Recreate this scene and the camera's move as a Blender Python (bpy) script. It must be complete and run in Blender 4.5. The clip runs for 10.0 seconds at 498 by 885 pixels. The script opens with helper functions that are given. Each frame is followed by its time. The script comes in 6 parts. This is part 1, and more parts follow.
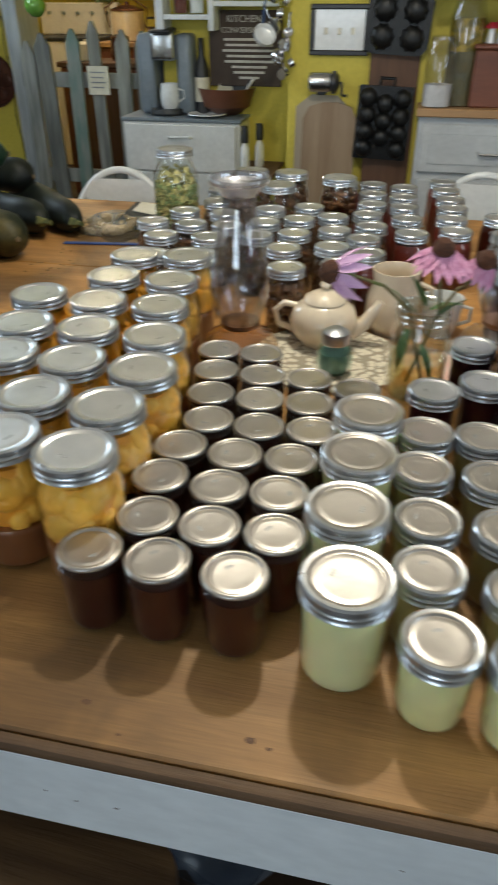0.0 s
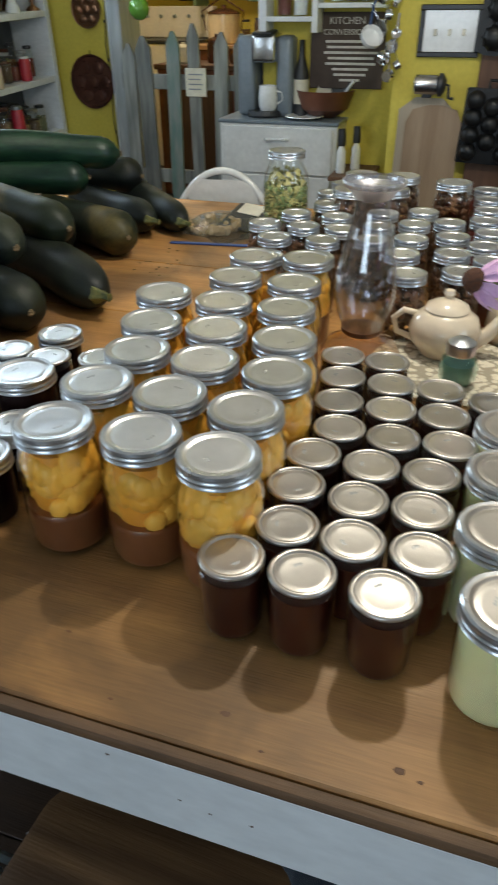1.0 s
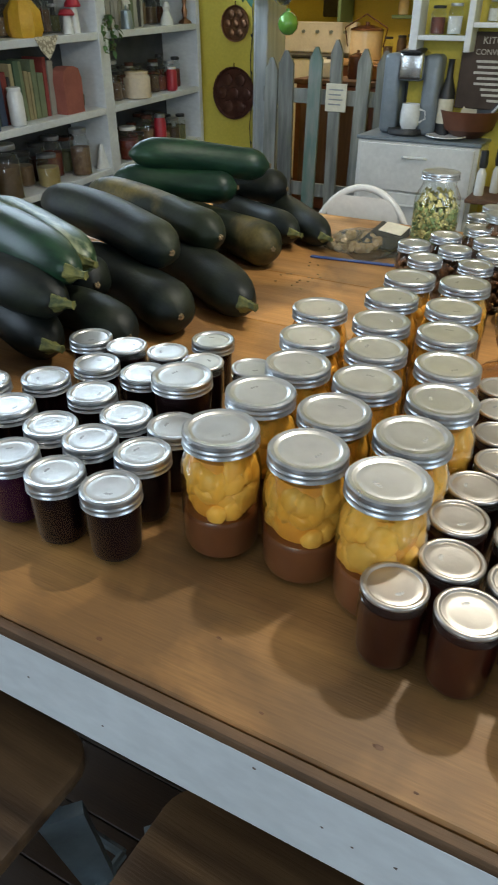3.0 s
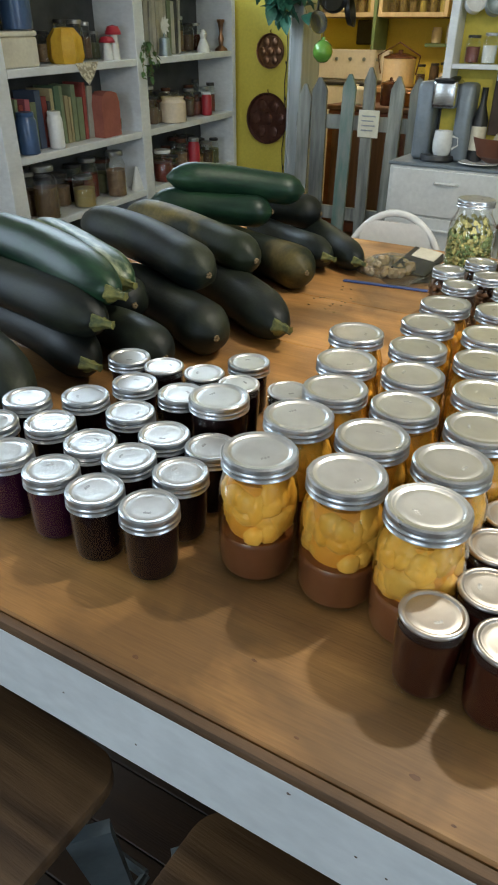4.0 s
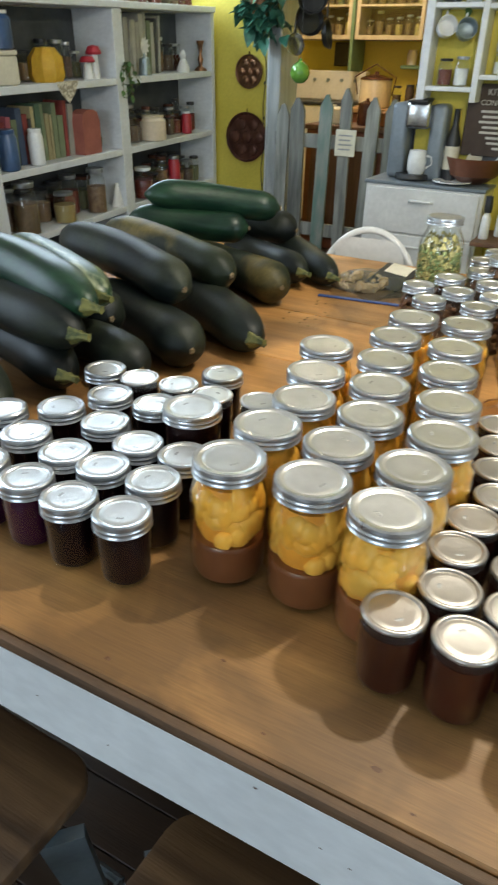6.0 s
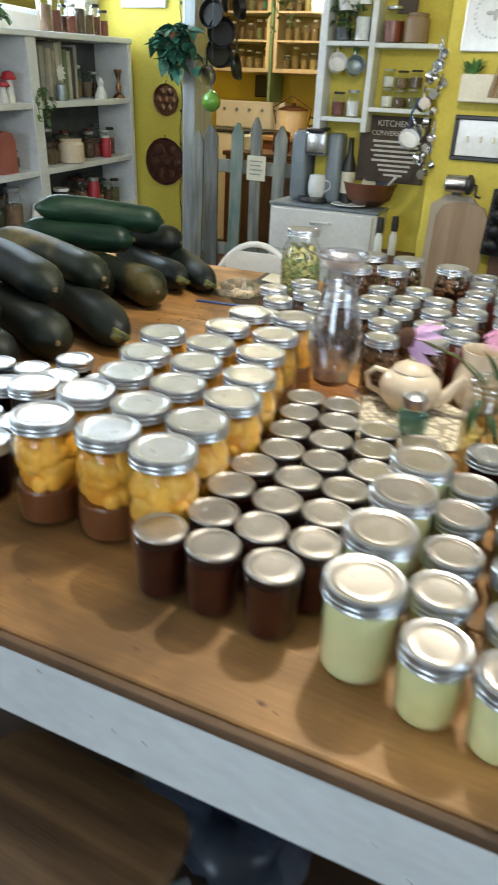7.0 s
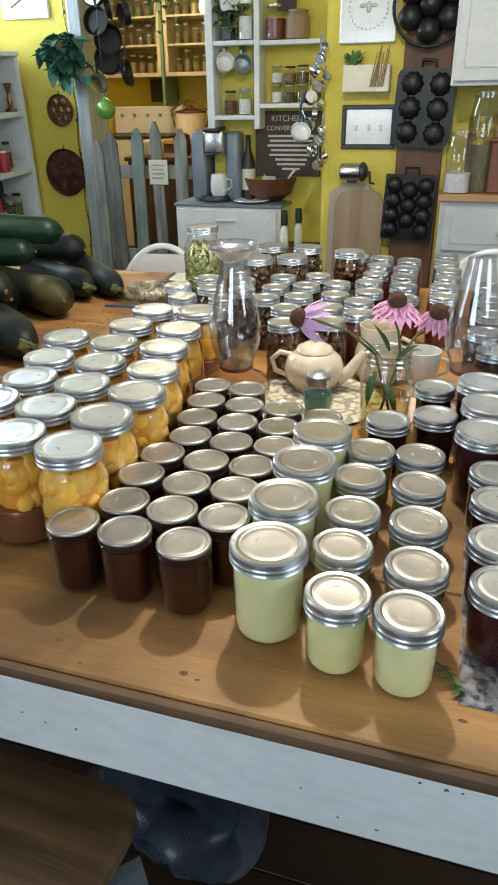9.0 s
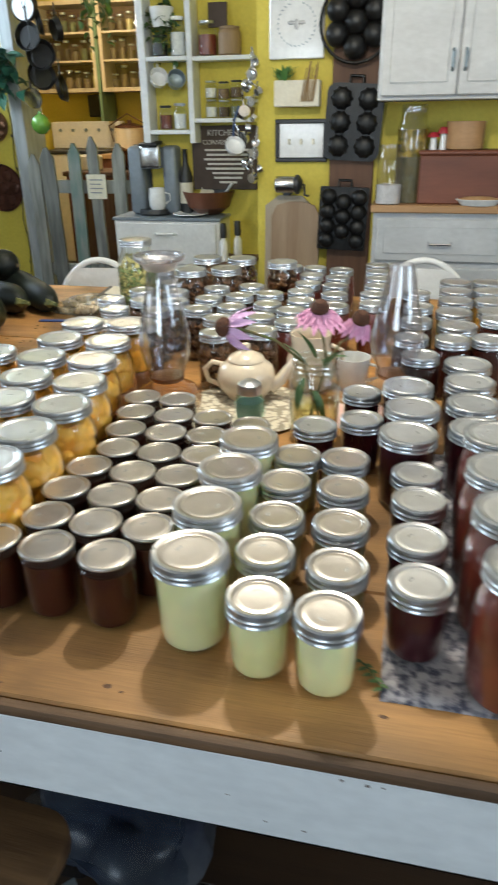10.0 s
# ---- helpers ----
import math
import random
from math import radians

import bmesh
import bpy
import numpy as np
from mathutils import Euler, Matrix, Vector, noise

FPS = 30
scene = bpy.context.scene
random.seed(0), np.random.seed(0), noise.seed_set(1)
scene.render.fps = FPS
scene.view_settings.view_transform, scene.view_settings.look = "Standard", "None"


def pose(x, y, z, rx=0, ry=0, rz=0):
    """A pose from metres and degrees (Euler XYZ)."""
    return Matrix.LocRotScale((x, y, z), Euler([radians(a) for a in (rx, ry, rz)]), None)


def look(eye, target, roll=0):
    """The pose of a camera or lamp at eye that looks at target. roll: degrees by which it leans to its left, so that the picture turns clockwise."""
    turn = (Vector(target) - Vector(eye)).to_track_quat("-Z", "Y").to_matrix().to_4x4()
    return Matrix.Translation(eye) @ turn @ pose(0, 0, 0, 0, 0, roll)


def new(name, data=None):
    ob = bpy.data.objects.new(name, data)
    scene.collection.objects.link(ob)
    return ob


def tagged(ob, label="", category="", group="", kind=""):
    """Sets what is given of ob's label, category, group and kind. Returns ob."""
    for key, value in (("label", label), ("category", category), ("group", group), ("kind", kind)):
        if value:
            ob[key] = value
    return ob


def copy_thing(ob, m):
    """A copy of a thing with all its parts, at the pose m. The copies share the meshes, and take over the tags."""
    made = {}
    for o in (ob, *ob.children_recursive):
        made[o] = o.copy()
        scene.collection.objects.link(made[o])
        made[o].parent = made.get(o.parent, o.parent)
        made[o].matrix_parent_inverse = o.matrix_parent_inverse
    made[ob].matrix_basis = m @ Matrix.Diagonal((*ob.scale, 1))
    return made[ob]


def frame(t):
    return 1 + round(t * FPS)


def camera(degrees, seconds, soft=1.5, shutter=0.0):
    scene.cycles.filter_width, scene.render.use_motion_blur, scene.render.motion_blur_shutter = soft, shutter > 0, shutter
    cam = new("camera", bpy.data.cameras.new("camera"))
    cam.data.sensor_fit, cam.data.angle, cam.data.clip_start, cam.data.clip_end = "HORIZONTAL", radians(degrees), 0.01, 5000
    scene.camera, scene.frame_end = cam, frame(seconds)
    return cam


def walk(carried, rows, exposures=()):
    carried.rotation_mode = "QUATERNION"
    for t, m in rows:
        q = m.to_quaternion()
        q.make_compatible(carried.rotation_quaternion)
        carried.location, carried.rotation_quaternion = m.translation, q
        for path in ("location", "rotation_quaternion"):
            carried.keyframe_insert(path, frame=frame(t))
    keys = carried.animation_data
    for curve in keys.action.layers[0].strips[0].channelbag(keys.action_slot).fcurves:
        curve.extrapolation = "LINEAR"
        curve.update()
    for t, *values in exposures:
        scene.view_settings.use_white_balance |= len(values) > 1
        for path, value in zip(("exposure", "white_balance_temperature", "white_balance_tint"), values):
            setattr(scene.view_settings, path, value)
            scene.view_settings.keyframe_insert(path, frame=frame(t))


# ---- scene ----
cam = camera(40.3, 10.0, 1.7, 0.8)
PATH = [
    (0, (0.211, 0.127, 1.312), (-0.137, 1.767, 0.221), 0.0),
    (0.5, (0.154, 0.134, 1.302), (-0.298, 1.751, 0.215), -0.5),
    (1, (0.122, 0.127, 1.306), (-0.406, 1.722, 0.222), -0.4),
    (1.5, (0.089, 0.126, 1.304), (-0.525, 1.698, 0.23), 0.1),
    (2, (0.068, 0.119, 1.306), (-0.616, 1.663, 0.236), 0.4),
    (2.5, (0.054, 0.109, 1.31), (-0.685, 1.632, 0.244), 0.7),
    (3, (0.042, 0.103, 1.311), (-0.735, 1.611, 0.253), 0.8),
    (4.5, (0.023, 0.085, 1.32), (-0.844, 1.585, 0.321), 1.4),
    (5, (0.021, 0.083, 1.317), (-0.836, 1.575, 0.296), 1.8),
    (6.5, (0.133, 0.054, 1.325), (-0.632, 1.652, 0.396), 2.0),
    (7, (0.311, 0.001, 1.323), (-0.387, 1.644, 0.419), 3.0),
    (7.5, (0.389, -0.027, 1.314), (-0.306, 1.604, 0.389), 1.6),
    (8, (0.41, -0.025, 1.31), (-0.188, 1.649, 0.394), 0.3),
    (8.5, (0.411, -0.028, 1.317), (-0.091, 1.689, 0.423), -0.8),
    (9, (0.373, -0.023, 1.317), (-0.16, 1.684, 0.422), -0.8),
    (9.5, (0.37, -0.018, 1.319), (-0.104, 1.727, 0.464), -0.5),
    (10, (0.414, -0.019, 1.313), (0.008, 1.738, 0.449), -0.9),
]
walk(cam, [(t, look(eye, target, roll)) for t, eye, target, roll in PATH],
     [(t, e, k, 6) for t, e, k in ((0, -0.35, 5950), (0.5, -0.35, 5900), (1.5, -0.22, 5700), (2.5, -0.12, 5720), (4.5, 0.02, 5900), (5.5, 0.10, 5900), (6.5, 0.24, 5900), (8.0, 0.12, 5870), (10, 0.13, 5870))])

# ---- world and light ----
world = bpy.data.worlds.new("world")
scene.world = world
world.use_nodes = True
wn = world.node_tree
sky = wn.nodes.new("ShaderNodeTexSky")
sky.sky_type, sky.sun_disc, sky.sun_elevation, sky.sun_rotation = "NISHITA", False, radians(35), radians(200)
wn.nodes["Background"].inputs[1].default_value = 0.08
wn.links.new(sky.outputs[0], wn.nodes["Background"].inputs[0])


def area_lamp(name, m, w, h, watts, colour):
    data = bpy.data.lights.new(name, "AREA")
    data.shape, data.size, data.size_y, data.energy, data.color = "RECTANGLE", w, h, watts, colour
    ob = new(name, data)
    ob.matrix_world = m
    return ob


def bulb_lamp(name, place, radius, watts, colour):
    data = bpy.data.lights.new(name, "POINT")
    data.shadow_soft_size, data.energy, data.color = radius, watts, colour
    ob = new(name, data)
    ob.location = place
    return ob


WEST = pose(-2.676, 2.533, 0, 0, 0, 92)
SHELF = pose(-2.676, 2.533, -0.088, 0, -2.29, 92)  # the old bookcase leans with the sunken floor
DAY = (0.80, 0.91, 1.0)
WARM = (1.0, 0.88, 0.69)
area_lamp("window_light_south", look((-0.45, -4.16, 1.6), (-0.45, 0, 1.25)), 2.3, 1.2, 62, DAY)
area_lamp("window_light_west", WEST @ look((1.05, 0.36, 2.03), (1.05, -3, 1.6)), 2.0, 0.58, 40, DAY)
area_lamp("window_light_west_near", WEST @ look((-2.3, 0.26, 1.6), (-2.3, -3, 1.2)), 1.2, 1.0, 20, DAY)
# fill light in an added, unseen east window, to brighten the bookcase
area_lamp("fill_light_east", look((2.56, 0.25, 1.6), (0, 0.9, 1.2)), 1.4, 0.9, 24, DAY)
bulb_lamp("ceiling_bulb", (0.10, 1.36, 2.10), 0.03, 50, WARM)
bulb_lamp("kitchen_bulb", (-2.4, 5.9, 2.2), 0.08, 40, (1.0, 0.78, 0.50))

# ---- materials ----
MATS = {}


def material(name, colour, colour2=None, rough=0.5, rough2=None, metal=0.0, scale=8.0, detail=4.0, bump=0.1, bump_scale=None, stretch=(1, 1, 1),
             coat=0.0, sub=0.0, emit=0.0, spread=(0.35, 0.65), random_value=0.0, kind="noise", trans=0.0, sheen=0.0, grain=0.14, spec=0.5, stain=0.0, island=0.0):
    """A principled material: two colours mixed by a noise in object space, with a second, finer noise for grain and relief."""
    if name in MATS:
        return MATS[name]
    m = bpy.data.materials.new(name)
    m.use_nodes = True
    t = m.node_tree
    n, l = t.nodes, t.links
    p = n["Principled BSDF"]
    co = n.new("ShaderNodeTexCoord")
    mp = n.new("ShaderNodeMapping")
    mp.inputs["Scale"].default_value = stretch
    l.new(co.outputs["Object"], mp.inputs[0])
    if random_value:
        info = n.new("ShaderNodeObjectInfo")
        off = n.new("ShaderNodeVectorMath")
        off.operation = "SCALE"
        off.inputs[0].default_value = (7.3, 11.1, 5.7)
        l.new(info.outputs["Random"], off.inputs["Scale"])
        l.new(off.outputs[0], mp.inputs["Location"])
    if kind == "wave":
        tex = n.new("ShaderNodeTexWave")
        tex.inputs["Scale"].default_value, tex.inputs["Distortion"].default_value, tex.inputs["Detail"].default_value = scale, 6.0, 3.0
        big = tex.outputs["Fac"]
    elif kind == "voronoi":
        tex = n.new("ShaderNodeTexVoronoi")
        tex.inputs["Scale"].default_value = scale
        big = tex.outputs["Distance"]
    else:
        tex = n.new("ShaderNodeTexNoise")
        tex.inputs["Scale"].default_value, tex.inputs["Detail"].default_value = scale, detail
        big = tex.outputs["Fac"]
    l.new(mp.outputs[0], tex.inputs["Vector"])
    ramp = n.new("ShaderNodeValToRGB")
    ramp.color_ramp.elements[0].position, ramp.color_ramp.elements[1].position = spread
    ramp.color_ramp.elements[0].color = (*colour, 1)
    ramp.color_ramp.elements[1].color = (*(colour2 or [c * 0.82 for c in colour]), 1)
    l.new(big, ramp.inputs[0])
    fine = n.new("ShaderNodeTexNoise")
    fine.inputs["Scale"].default_value, fine.inputs["Detail"].default_value = bump_scale or scale * 6, 5.0
    l.new(mp.outputs[0], fine.inputs["Vector"])
    hsv = n.new("ShaderNodeHueSaturation")
    mr = n.new("ShaderNodeMapRange")
    mr.inputs["To Min"].default_value, mr.inputs["To Max"].default_value = 1 - grain, 1 + grain
    l.new(fine.outputs["Fac"], mr.inputs[0])
    if random_value:
        mul = n.new("ShaderNodeMath")
        mul.operation = "MULTIPLY"
        rr = n.new("ShaderNodeMapRange")
        rr.inputs["To Min"].default_value, rr.inputs["To Max"].default_value = 1 - random_value, 1 + random_value
        l.new(info.outputs["Random"], rr.inputs[0])
        l.new(rr.outputs[0], mul.inputs[0])
        l.new(mr.outputs[0], mul.inputs[1])
        l.new(mul.outputs[0], hsv.inputs["Value"])
    else:
        l.new(mr.outputs[0], hsv.inputs["Value"])
    if island:
        geo, ir, im = n.new("ShaderNodeNewGeometry"), n.new("ShaderNodeMapRange"), n.new("ShaderNodeMath")
        ir.inputs["To Min"].default_value, ir.inputs["To Max"].default_value = 1 - island, 1 + island * 0.6
        im.operation = "MULTIPLY"
        l.new(geo.outputs["Random Per Island"], ir.inputs[0])
        l.new(hsv.inputs["Value"].links[0].from_socket, im.inputs[0])
        l.new(ir.outputs[0], im.inputs[1])
        l.new(im.outputs[0], hsv.inputs["Value"])
    if stain:
        blot = n.new("ShaderNodeTexNoise")
        blot.inputs["Scale"].default_value, blot.inputs["Detail"].default_value, blot.inputs["Distortion"].default_value = 4.5, 4.0, 0.6
        l.new(co.outputs["Object"], blot.inputs["Vector"])
        br = n.new("ShaderNodeMapRange")
        br.inputs["From Min"].default_value, br.inputs["From Max"].default_value = 0.36, 0.64
        br.inputs["To Min"].default_value, br.inputs["To Max"].default_value = 1 - stain, 1 + stain * 0.6
        l.new(blot.outputs["Fac"], br.inputs[0])
        vm = n.new("ShaderNodeVectorMath")
        vm.operation = "SCALE"
        l.new(ramp.outputs[0], vm.inputs[0])
        l.new(br.outputs[0], vm.inputs["Scale"])
        l.new(vm.outputs[0], hsv.inputs["Color"])
    else:
        l.new(ramp.outputs[0], hsv.inputs["Color"])
    l.new(hsv.outputs[0], p.inputs["Base Color"])
    rg = n.new("ShaderNodeMapRange")
    rg.inputs["To Min"].default_value, rg.inputs["To Max"].default_value = rough, rough2 if rough2 is not None else min(1.0, rough + 0.12)
    l.new(big, rg.inputs[0])
    l.new(rg.outputs[0], p.inputs["Roughness"])
    p.inputs["Metallic"].default_value = metal
    p.inputs["Specular IOR Level"].default_value = spec
    p.inputs["Coat Weight"].default_value, p.inputs["Coat Roughness"].default_value = coat, 0.08
    p.inputs["Subsurface Weight"].default_value = sub
    p.inputs["Subsurface Radius"].default_value = (0.03, 0.016, 0.005)
    p.inputs["Transmission Weight"].default_value = trans
    p.inputs["Sheen Weight"].default_value = sheen
    if emit:
        p.inputs["Emission Color"].default_value, p.inputs["Emission Strength"].default_value = (*colour, 1), emit
    if bump:
        b = n.new("ShaderNodeBump")
        b.inputs["Strength"].default_value, b.inputs["Distance"].default_value = bump, 0.004
        l.new(fine.outputs["Fac"], b.inputs["Height"])
        l.new(b.outputs[0], p.inputs["Normal"])
    MATS[name] = m
    return m


def clear_glass(name, tint=(0.96, 0.98, 0.97), rough=0.03, ior=1.45, edge=0.9):
    """Thin clear glass or liquid: what lies behind shows through, tinted, under a gloss that grows at grazing angles."""
    m = bpy.data.materials.new(name)
    m.use_nodes = True
    n, l = m.node_tree.nodes, m.node_tree.links
    n.remove(n["Principled BSDF"])
    tr, gl, fr, mx = (n.new(k) for k in ("ShaderNodeBsdfTransparent", "ShaderNodeBsdfGlossy", "ShaderNodeLayerWeight", "ShaderNodeMixShader"))
    tr.inputs[0].default_value = (*tint, 1)
    gl.inputs[0].default_value, gl.inputs["Roughness"].default_value = (1, 1, 1, 1), rough
    fr.inputs[0].default_value = 0.5
    pw, gain = n.new("ShaderNodeMath"), n.new("ShaderNodeMapRange")
    pw.operation, pw.inputs[1].default_value = "POWER", 3.0
    f0 = ((ior - 1) / (ior + 1)) ** 2
    gain.inputs["To Min"].default_value, gain.inputs["To Max"].default_value = f0, edge
    l.new(fr.outputs["Facing"], pw.inputs[0])
    l.new(pw.outputs[0], gain.inputs[0])
    nz, b = n.new("ShaderNodeTexNoise"), n.new("ShaderNodeBump")
    co = n.new("ShaderNodeTexCoord")
    l.new(co.outputs["Object"], nz.inputs["Vector"])
    nz.inputs["Scale"].default_value = 28
    b.inputs["Strength"].default_value, b.inputs["Distance"].default_value = 0.18, 0.003
    l.new(nz.outputs["Fac"], b.inputs["Height"])
    l.new(b.outputs[0], gl.inputs["Normal"])
    l.new(b.outputs[0], fr.inputs["Normal"])
    l.new(gain.outputs[0], mx.inputs[0])
    l.new(tr.outputs[0], mx.inputs[1])
    l.new(gl.outputs[0], mx.inputs[2])
    l.new(mx.outputs[0], n["Material Output"].inputs[0])
    return m


GLASS = clear_glass("jar_glass")
GLASS_THICK = clear_glass("chimney_glass", (0.90, 0.90, 0.92), 0.05, 1.7, 0.75)
FROSTED = clear_glass("frosted_rim_glass", (0.80, 0.76, 0.75), 0.4, 2.6)
RIM_GLASS = clear_glass("bright_rim_glass", (0.90, 0.90, 0.86), 0.14, 2.6)
GLASS_GREEN = clear_glass("green_glass", (0.70, 0.86, 0.80), 0.04, 1.5)
GLASS_AMBER = clear_glass("amber_lamp_glass", (0.86, 0.76, 0.66), 0.04, 1.5)
SYRUP = clear_glass("amber_syrup", (1.0, 0.93, 0.74), 0.1, 1.33, 0.2)

WATER = clear_glass("vase_water", (0.86, 0.78, 0.50), 0.05, 1.33)
PLASTIC_BAG = clear_glass("plastic_bag_film", (0.74, 0.79, 0.84), 0.3, 1.4, 0.22)

LID = material("tin_lid_plate", (0.73, 0.73, 0.73), (0.60, 0.60, 0.60), 0.25, 0.36, 0.86, 22, bump=0.10, bump_scale=30, random_value=0.10, grain=0.08)
LID_GOLD = material("warm_tin_lid_plate", (0.54, 0.505, 0.465), (0.43, 0.40, 0.365), 0.25, 0.36, 0.86, 22, bump=0.10, bump_scale=30, random_value=0.12, grain=0.08)
BAND = material("zinc_screw_band", (0.60, 0.61, 0.63), (0.44, 0.46, 0.48), 0.24, 0.36, 0.92, 40, bump=0.03, random_value=0.08)
STAMP = material("lid_stamp_ink", (0.40, 0.40, 0.40), None, 0.45, None, 0.6, 40)
JAM = material("dark_berry_jam", (0.036, 0.0065, 0.0030), (0.055, 0.010, 0.004), 0.4, 0.5, 0, 20, bump=0.0, spec=0.08, random_value=0.2)
JAM_BLACK = material("blackberry_jelly", (0.006, 0.0015, 0.002), (0.010, 0.002, 0.003), 0.4, 0.5, 0, 20, bump=0.0, spec=0.08, random_value=0.2)
JAM_PURPLE = material("purple_grape_jelly", (0.030, 0.004, 0.020), (0.045, 0.006, 0.028), 0.4, 0.5, 0, 20, bump=0.0, spec=0.08)
JAM_RED = material("beet_red_preserve", (0.026, 0.004, 0.007), (0.05, 0.007, 0.011), 0.4, 0.5, 0, 26, bump=0.0, spec=0.08, random_value=0.25)
SALSA = material("tomato_red_preserve", (0.22, 0.035, 0.020), (0.13, 0.022, 0.012), 0.3, 0.4, 0, 30, bump=0.1, coat=0.3, random_value=0.2)
LIME = material("pale_lime_jelly", (0.80, 0.75, 0.36), (0.84, 0.80, 0.45), 0.35, 0.45, 0, 9, bump=0.03, sub=0.25, random_value=0.06)
AMBER_JELLY = material("pale_amber_jelly", (0.36, 0.27, 0.10), (0.44, 0.34, 0.14), 0.3, 0.4, 0, 9, bump=0.03, sub=0.2, random_value=0.12)
SYRUP_LOW = material("brown_syrup", (0.18, 0.056, 0.018), (0.24, 0.082, 0.026), 0.3, 0.4, 0, 12, bump=0.03, coat=0.2, random_value=0.15)
SYRUP_CORE = material("amber_syrup_core", (0.92, 0.46, 0.065), (0.84, 0.38, 0.05), 0.4, 0.5, 0, 16, bump=0.05)
SQUASH = material("yellow_squash_chunk", (1.0, 0.53, 0.075), (1.0, 0.63, 0.15), 0.30, 0.45, 0, 30, bump=0.10, random_value=0.06, island=0.16)
PEACH = material("orange_peach_chunk", (1.0, 0.46, 0.05), (1.0, 0.55, 0.09), 0.30, 0.45, 0, 30, bump=0.10, random_value=0.1, island=0.18)
PICKLE = material("brown_pickled_vegetable", (0.12, 0.048, 0.020), (0.20, 0.090, 0.034), 0.4, 0.5, 0, 34, bump=0.15, random_value=0.25, island=0.35)
HERB = material("dried_green_herb", (0.20, 0.26, 0.09), (0.32, 0.36, 0.15), 0.8, None, 0, 40, bump=0.3, island=0.5)
HERB_Y = material("dried_yellow_petals", (0.50, 0.44, 0.14), (0.60, 0.52, 0.22), 0.8, None, 0, 40, bump=0.3, island=0.5)
TABLE_WOOD = material("worn_pine_tabletop", (0.46, 0.240, 0.070), (0.26, 0.125, 0.038), 0.40, 0.62, 0, 3.0, 6, 0.16, 46, (0.5, 9, 4), random_value=0.12, spread=(0.30, 0.84), grain=0.30, stain=0.50)
TABLE_EDGE = material("dark_brown_table_edge", (0.165, 0.090, 0.040), (0.085, 0.047, 0.023), 0.55, 0.7, 0, 4, 6, 0.25, 50, (0.6, 8, 8), random_value=0.1, stain=0.3)
KNOT = material("wood_knot", (0.085, 0.035, 0.012), (0.15, 0.065, 0.02), 0.5, None, 0, 30)
WHITE_PAINT = material("chipped_white_paint", (0.74, 0.76, 0.77), (0.64, 0.66, 0.67), 0.45, 0.6, 0, 5, 8, 0.12, 30, (1, 1, 2), spread=(0.38, 0.75))
# copy of WHITE_PAINT with the cabinets' dimmer light put into its colour
CABINET_PAINT = material("shaded_white_cabinet_paint", (0.56, 0.57, 0.57), (0.48, 0.49, 0.49), 0.45, 0.6, 0, 5, 8, 0.12, 30, (1, 1, 2), spread=(0.38, 0.75))
CHIP = material("bare_wood_chip", (0.16, 0.12, 0.10), None, 0.7)
FLOOR_WOOD = material("dark_floorboard", (0.045, 0.025, 0.013), (0.028, 0.016, 0.009), 0.4, 0.55, 0, 2.2, 6, 0.15, 30, (0.6, 9, 3), random_value=0.2)
STOOL_WOOD = material("brown_oak_seat", (0.20, 0.115, 0.052), (0.075, 0.040, 0.018), 0.4, 0.55, 0, 5, 4, 0.15, 40, (0.5, 7, 3), random_value=0.1, grain=0.3)
METAL_GREY = material("galvanised_metal", (0.34, 0.40, 0.43), (0.25, 0.30, 0.33), 0.4, 0.5, 0.7, 14)
YELLOW = material("mustard_yellow_wall_paint", (0.60, 0.49, 0.06), (0.66, 0.55, 0.085), 0.6, 0.75, 0, 2.5, 5, 0.12, 60)
CEIL = material("warm_white_ceiling", (0.74, 0.71, 0.67), (0.69, 0.66, 0.62), 0.7, None, 0, 2, bump=0.1)
PLAIN_WALL = material("cream_wall_paint", (0.62, 0.57, 0.47), (0.56, 0.51, 0.42), 0.7, None, 0, 2, bump=0.1)
GREY_WOOD = material("weathered_grey_picket", (0.29, 0.295, 0.27), (0.145, 0.15, 0.14), 0.75, 0.85, 0, 4, 6, 0.4, 36, (7, 7, 0.8), random_value=0.25)
TEAL_WOOD = material("weathered_teal_picket", (0.15, 0.24, 0.215), (0.28, 0.30, 0.27), 0.75, 0.85, 0, 6, 6, 0.4, 36, (5, 5, 0.9), random_value=0.15)
POST_WOOD = material("grey_door_post", (0.50, 0.53, 0.54), (0.38, 0.41, 0.42), 0.7, None, 0, 5, 6, 0.3, 30, (6, 6, 0.6))
BROWN_BOARD = material("brown_plank", (0.15, 0.075, 0.04), (0.10, 0.05, 0.028), 0.6, None, 0, 4, 6, 0.25, 30, (8, 8, 0.6))
IRON = material("black_cast_iron", (0.006, 0.006, 0.006), (0.012, 0.011, 0.010), 0.24, 0.42, 0.0, 30, bump=0.3, spec=0.35)
DARK_METAL = material("dark_patinated_copper", (0.17, 0.075, 0.05), (0.10, 0.045, 0.032), 0.14, 0.26, 0.55, 16)
COPPER = material("aged_copper", (0.32, 0.16, 0.08), (0.22, 0.12, 0.07), 0.28, 0.42, 0.9, 16)
STEEL = material("polished_steel", (0.62, 0.62, 0.61), (0.50, 0.50, 0.50), 0.18, 0.3, 1.0, 10)
CHROME = material("chrome", (0.75, 0.75, 0.75), None, 0.12, 0.18, 1.0, 10, bump=0)
BLACK = material("black_plastic", (0.02, 0.021, 0.023), (0.03, 0.03, 0.032), 0.35, 0.45, 0, 20, bump=0.05)
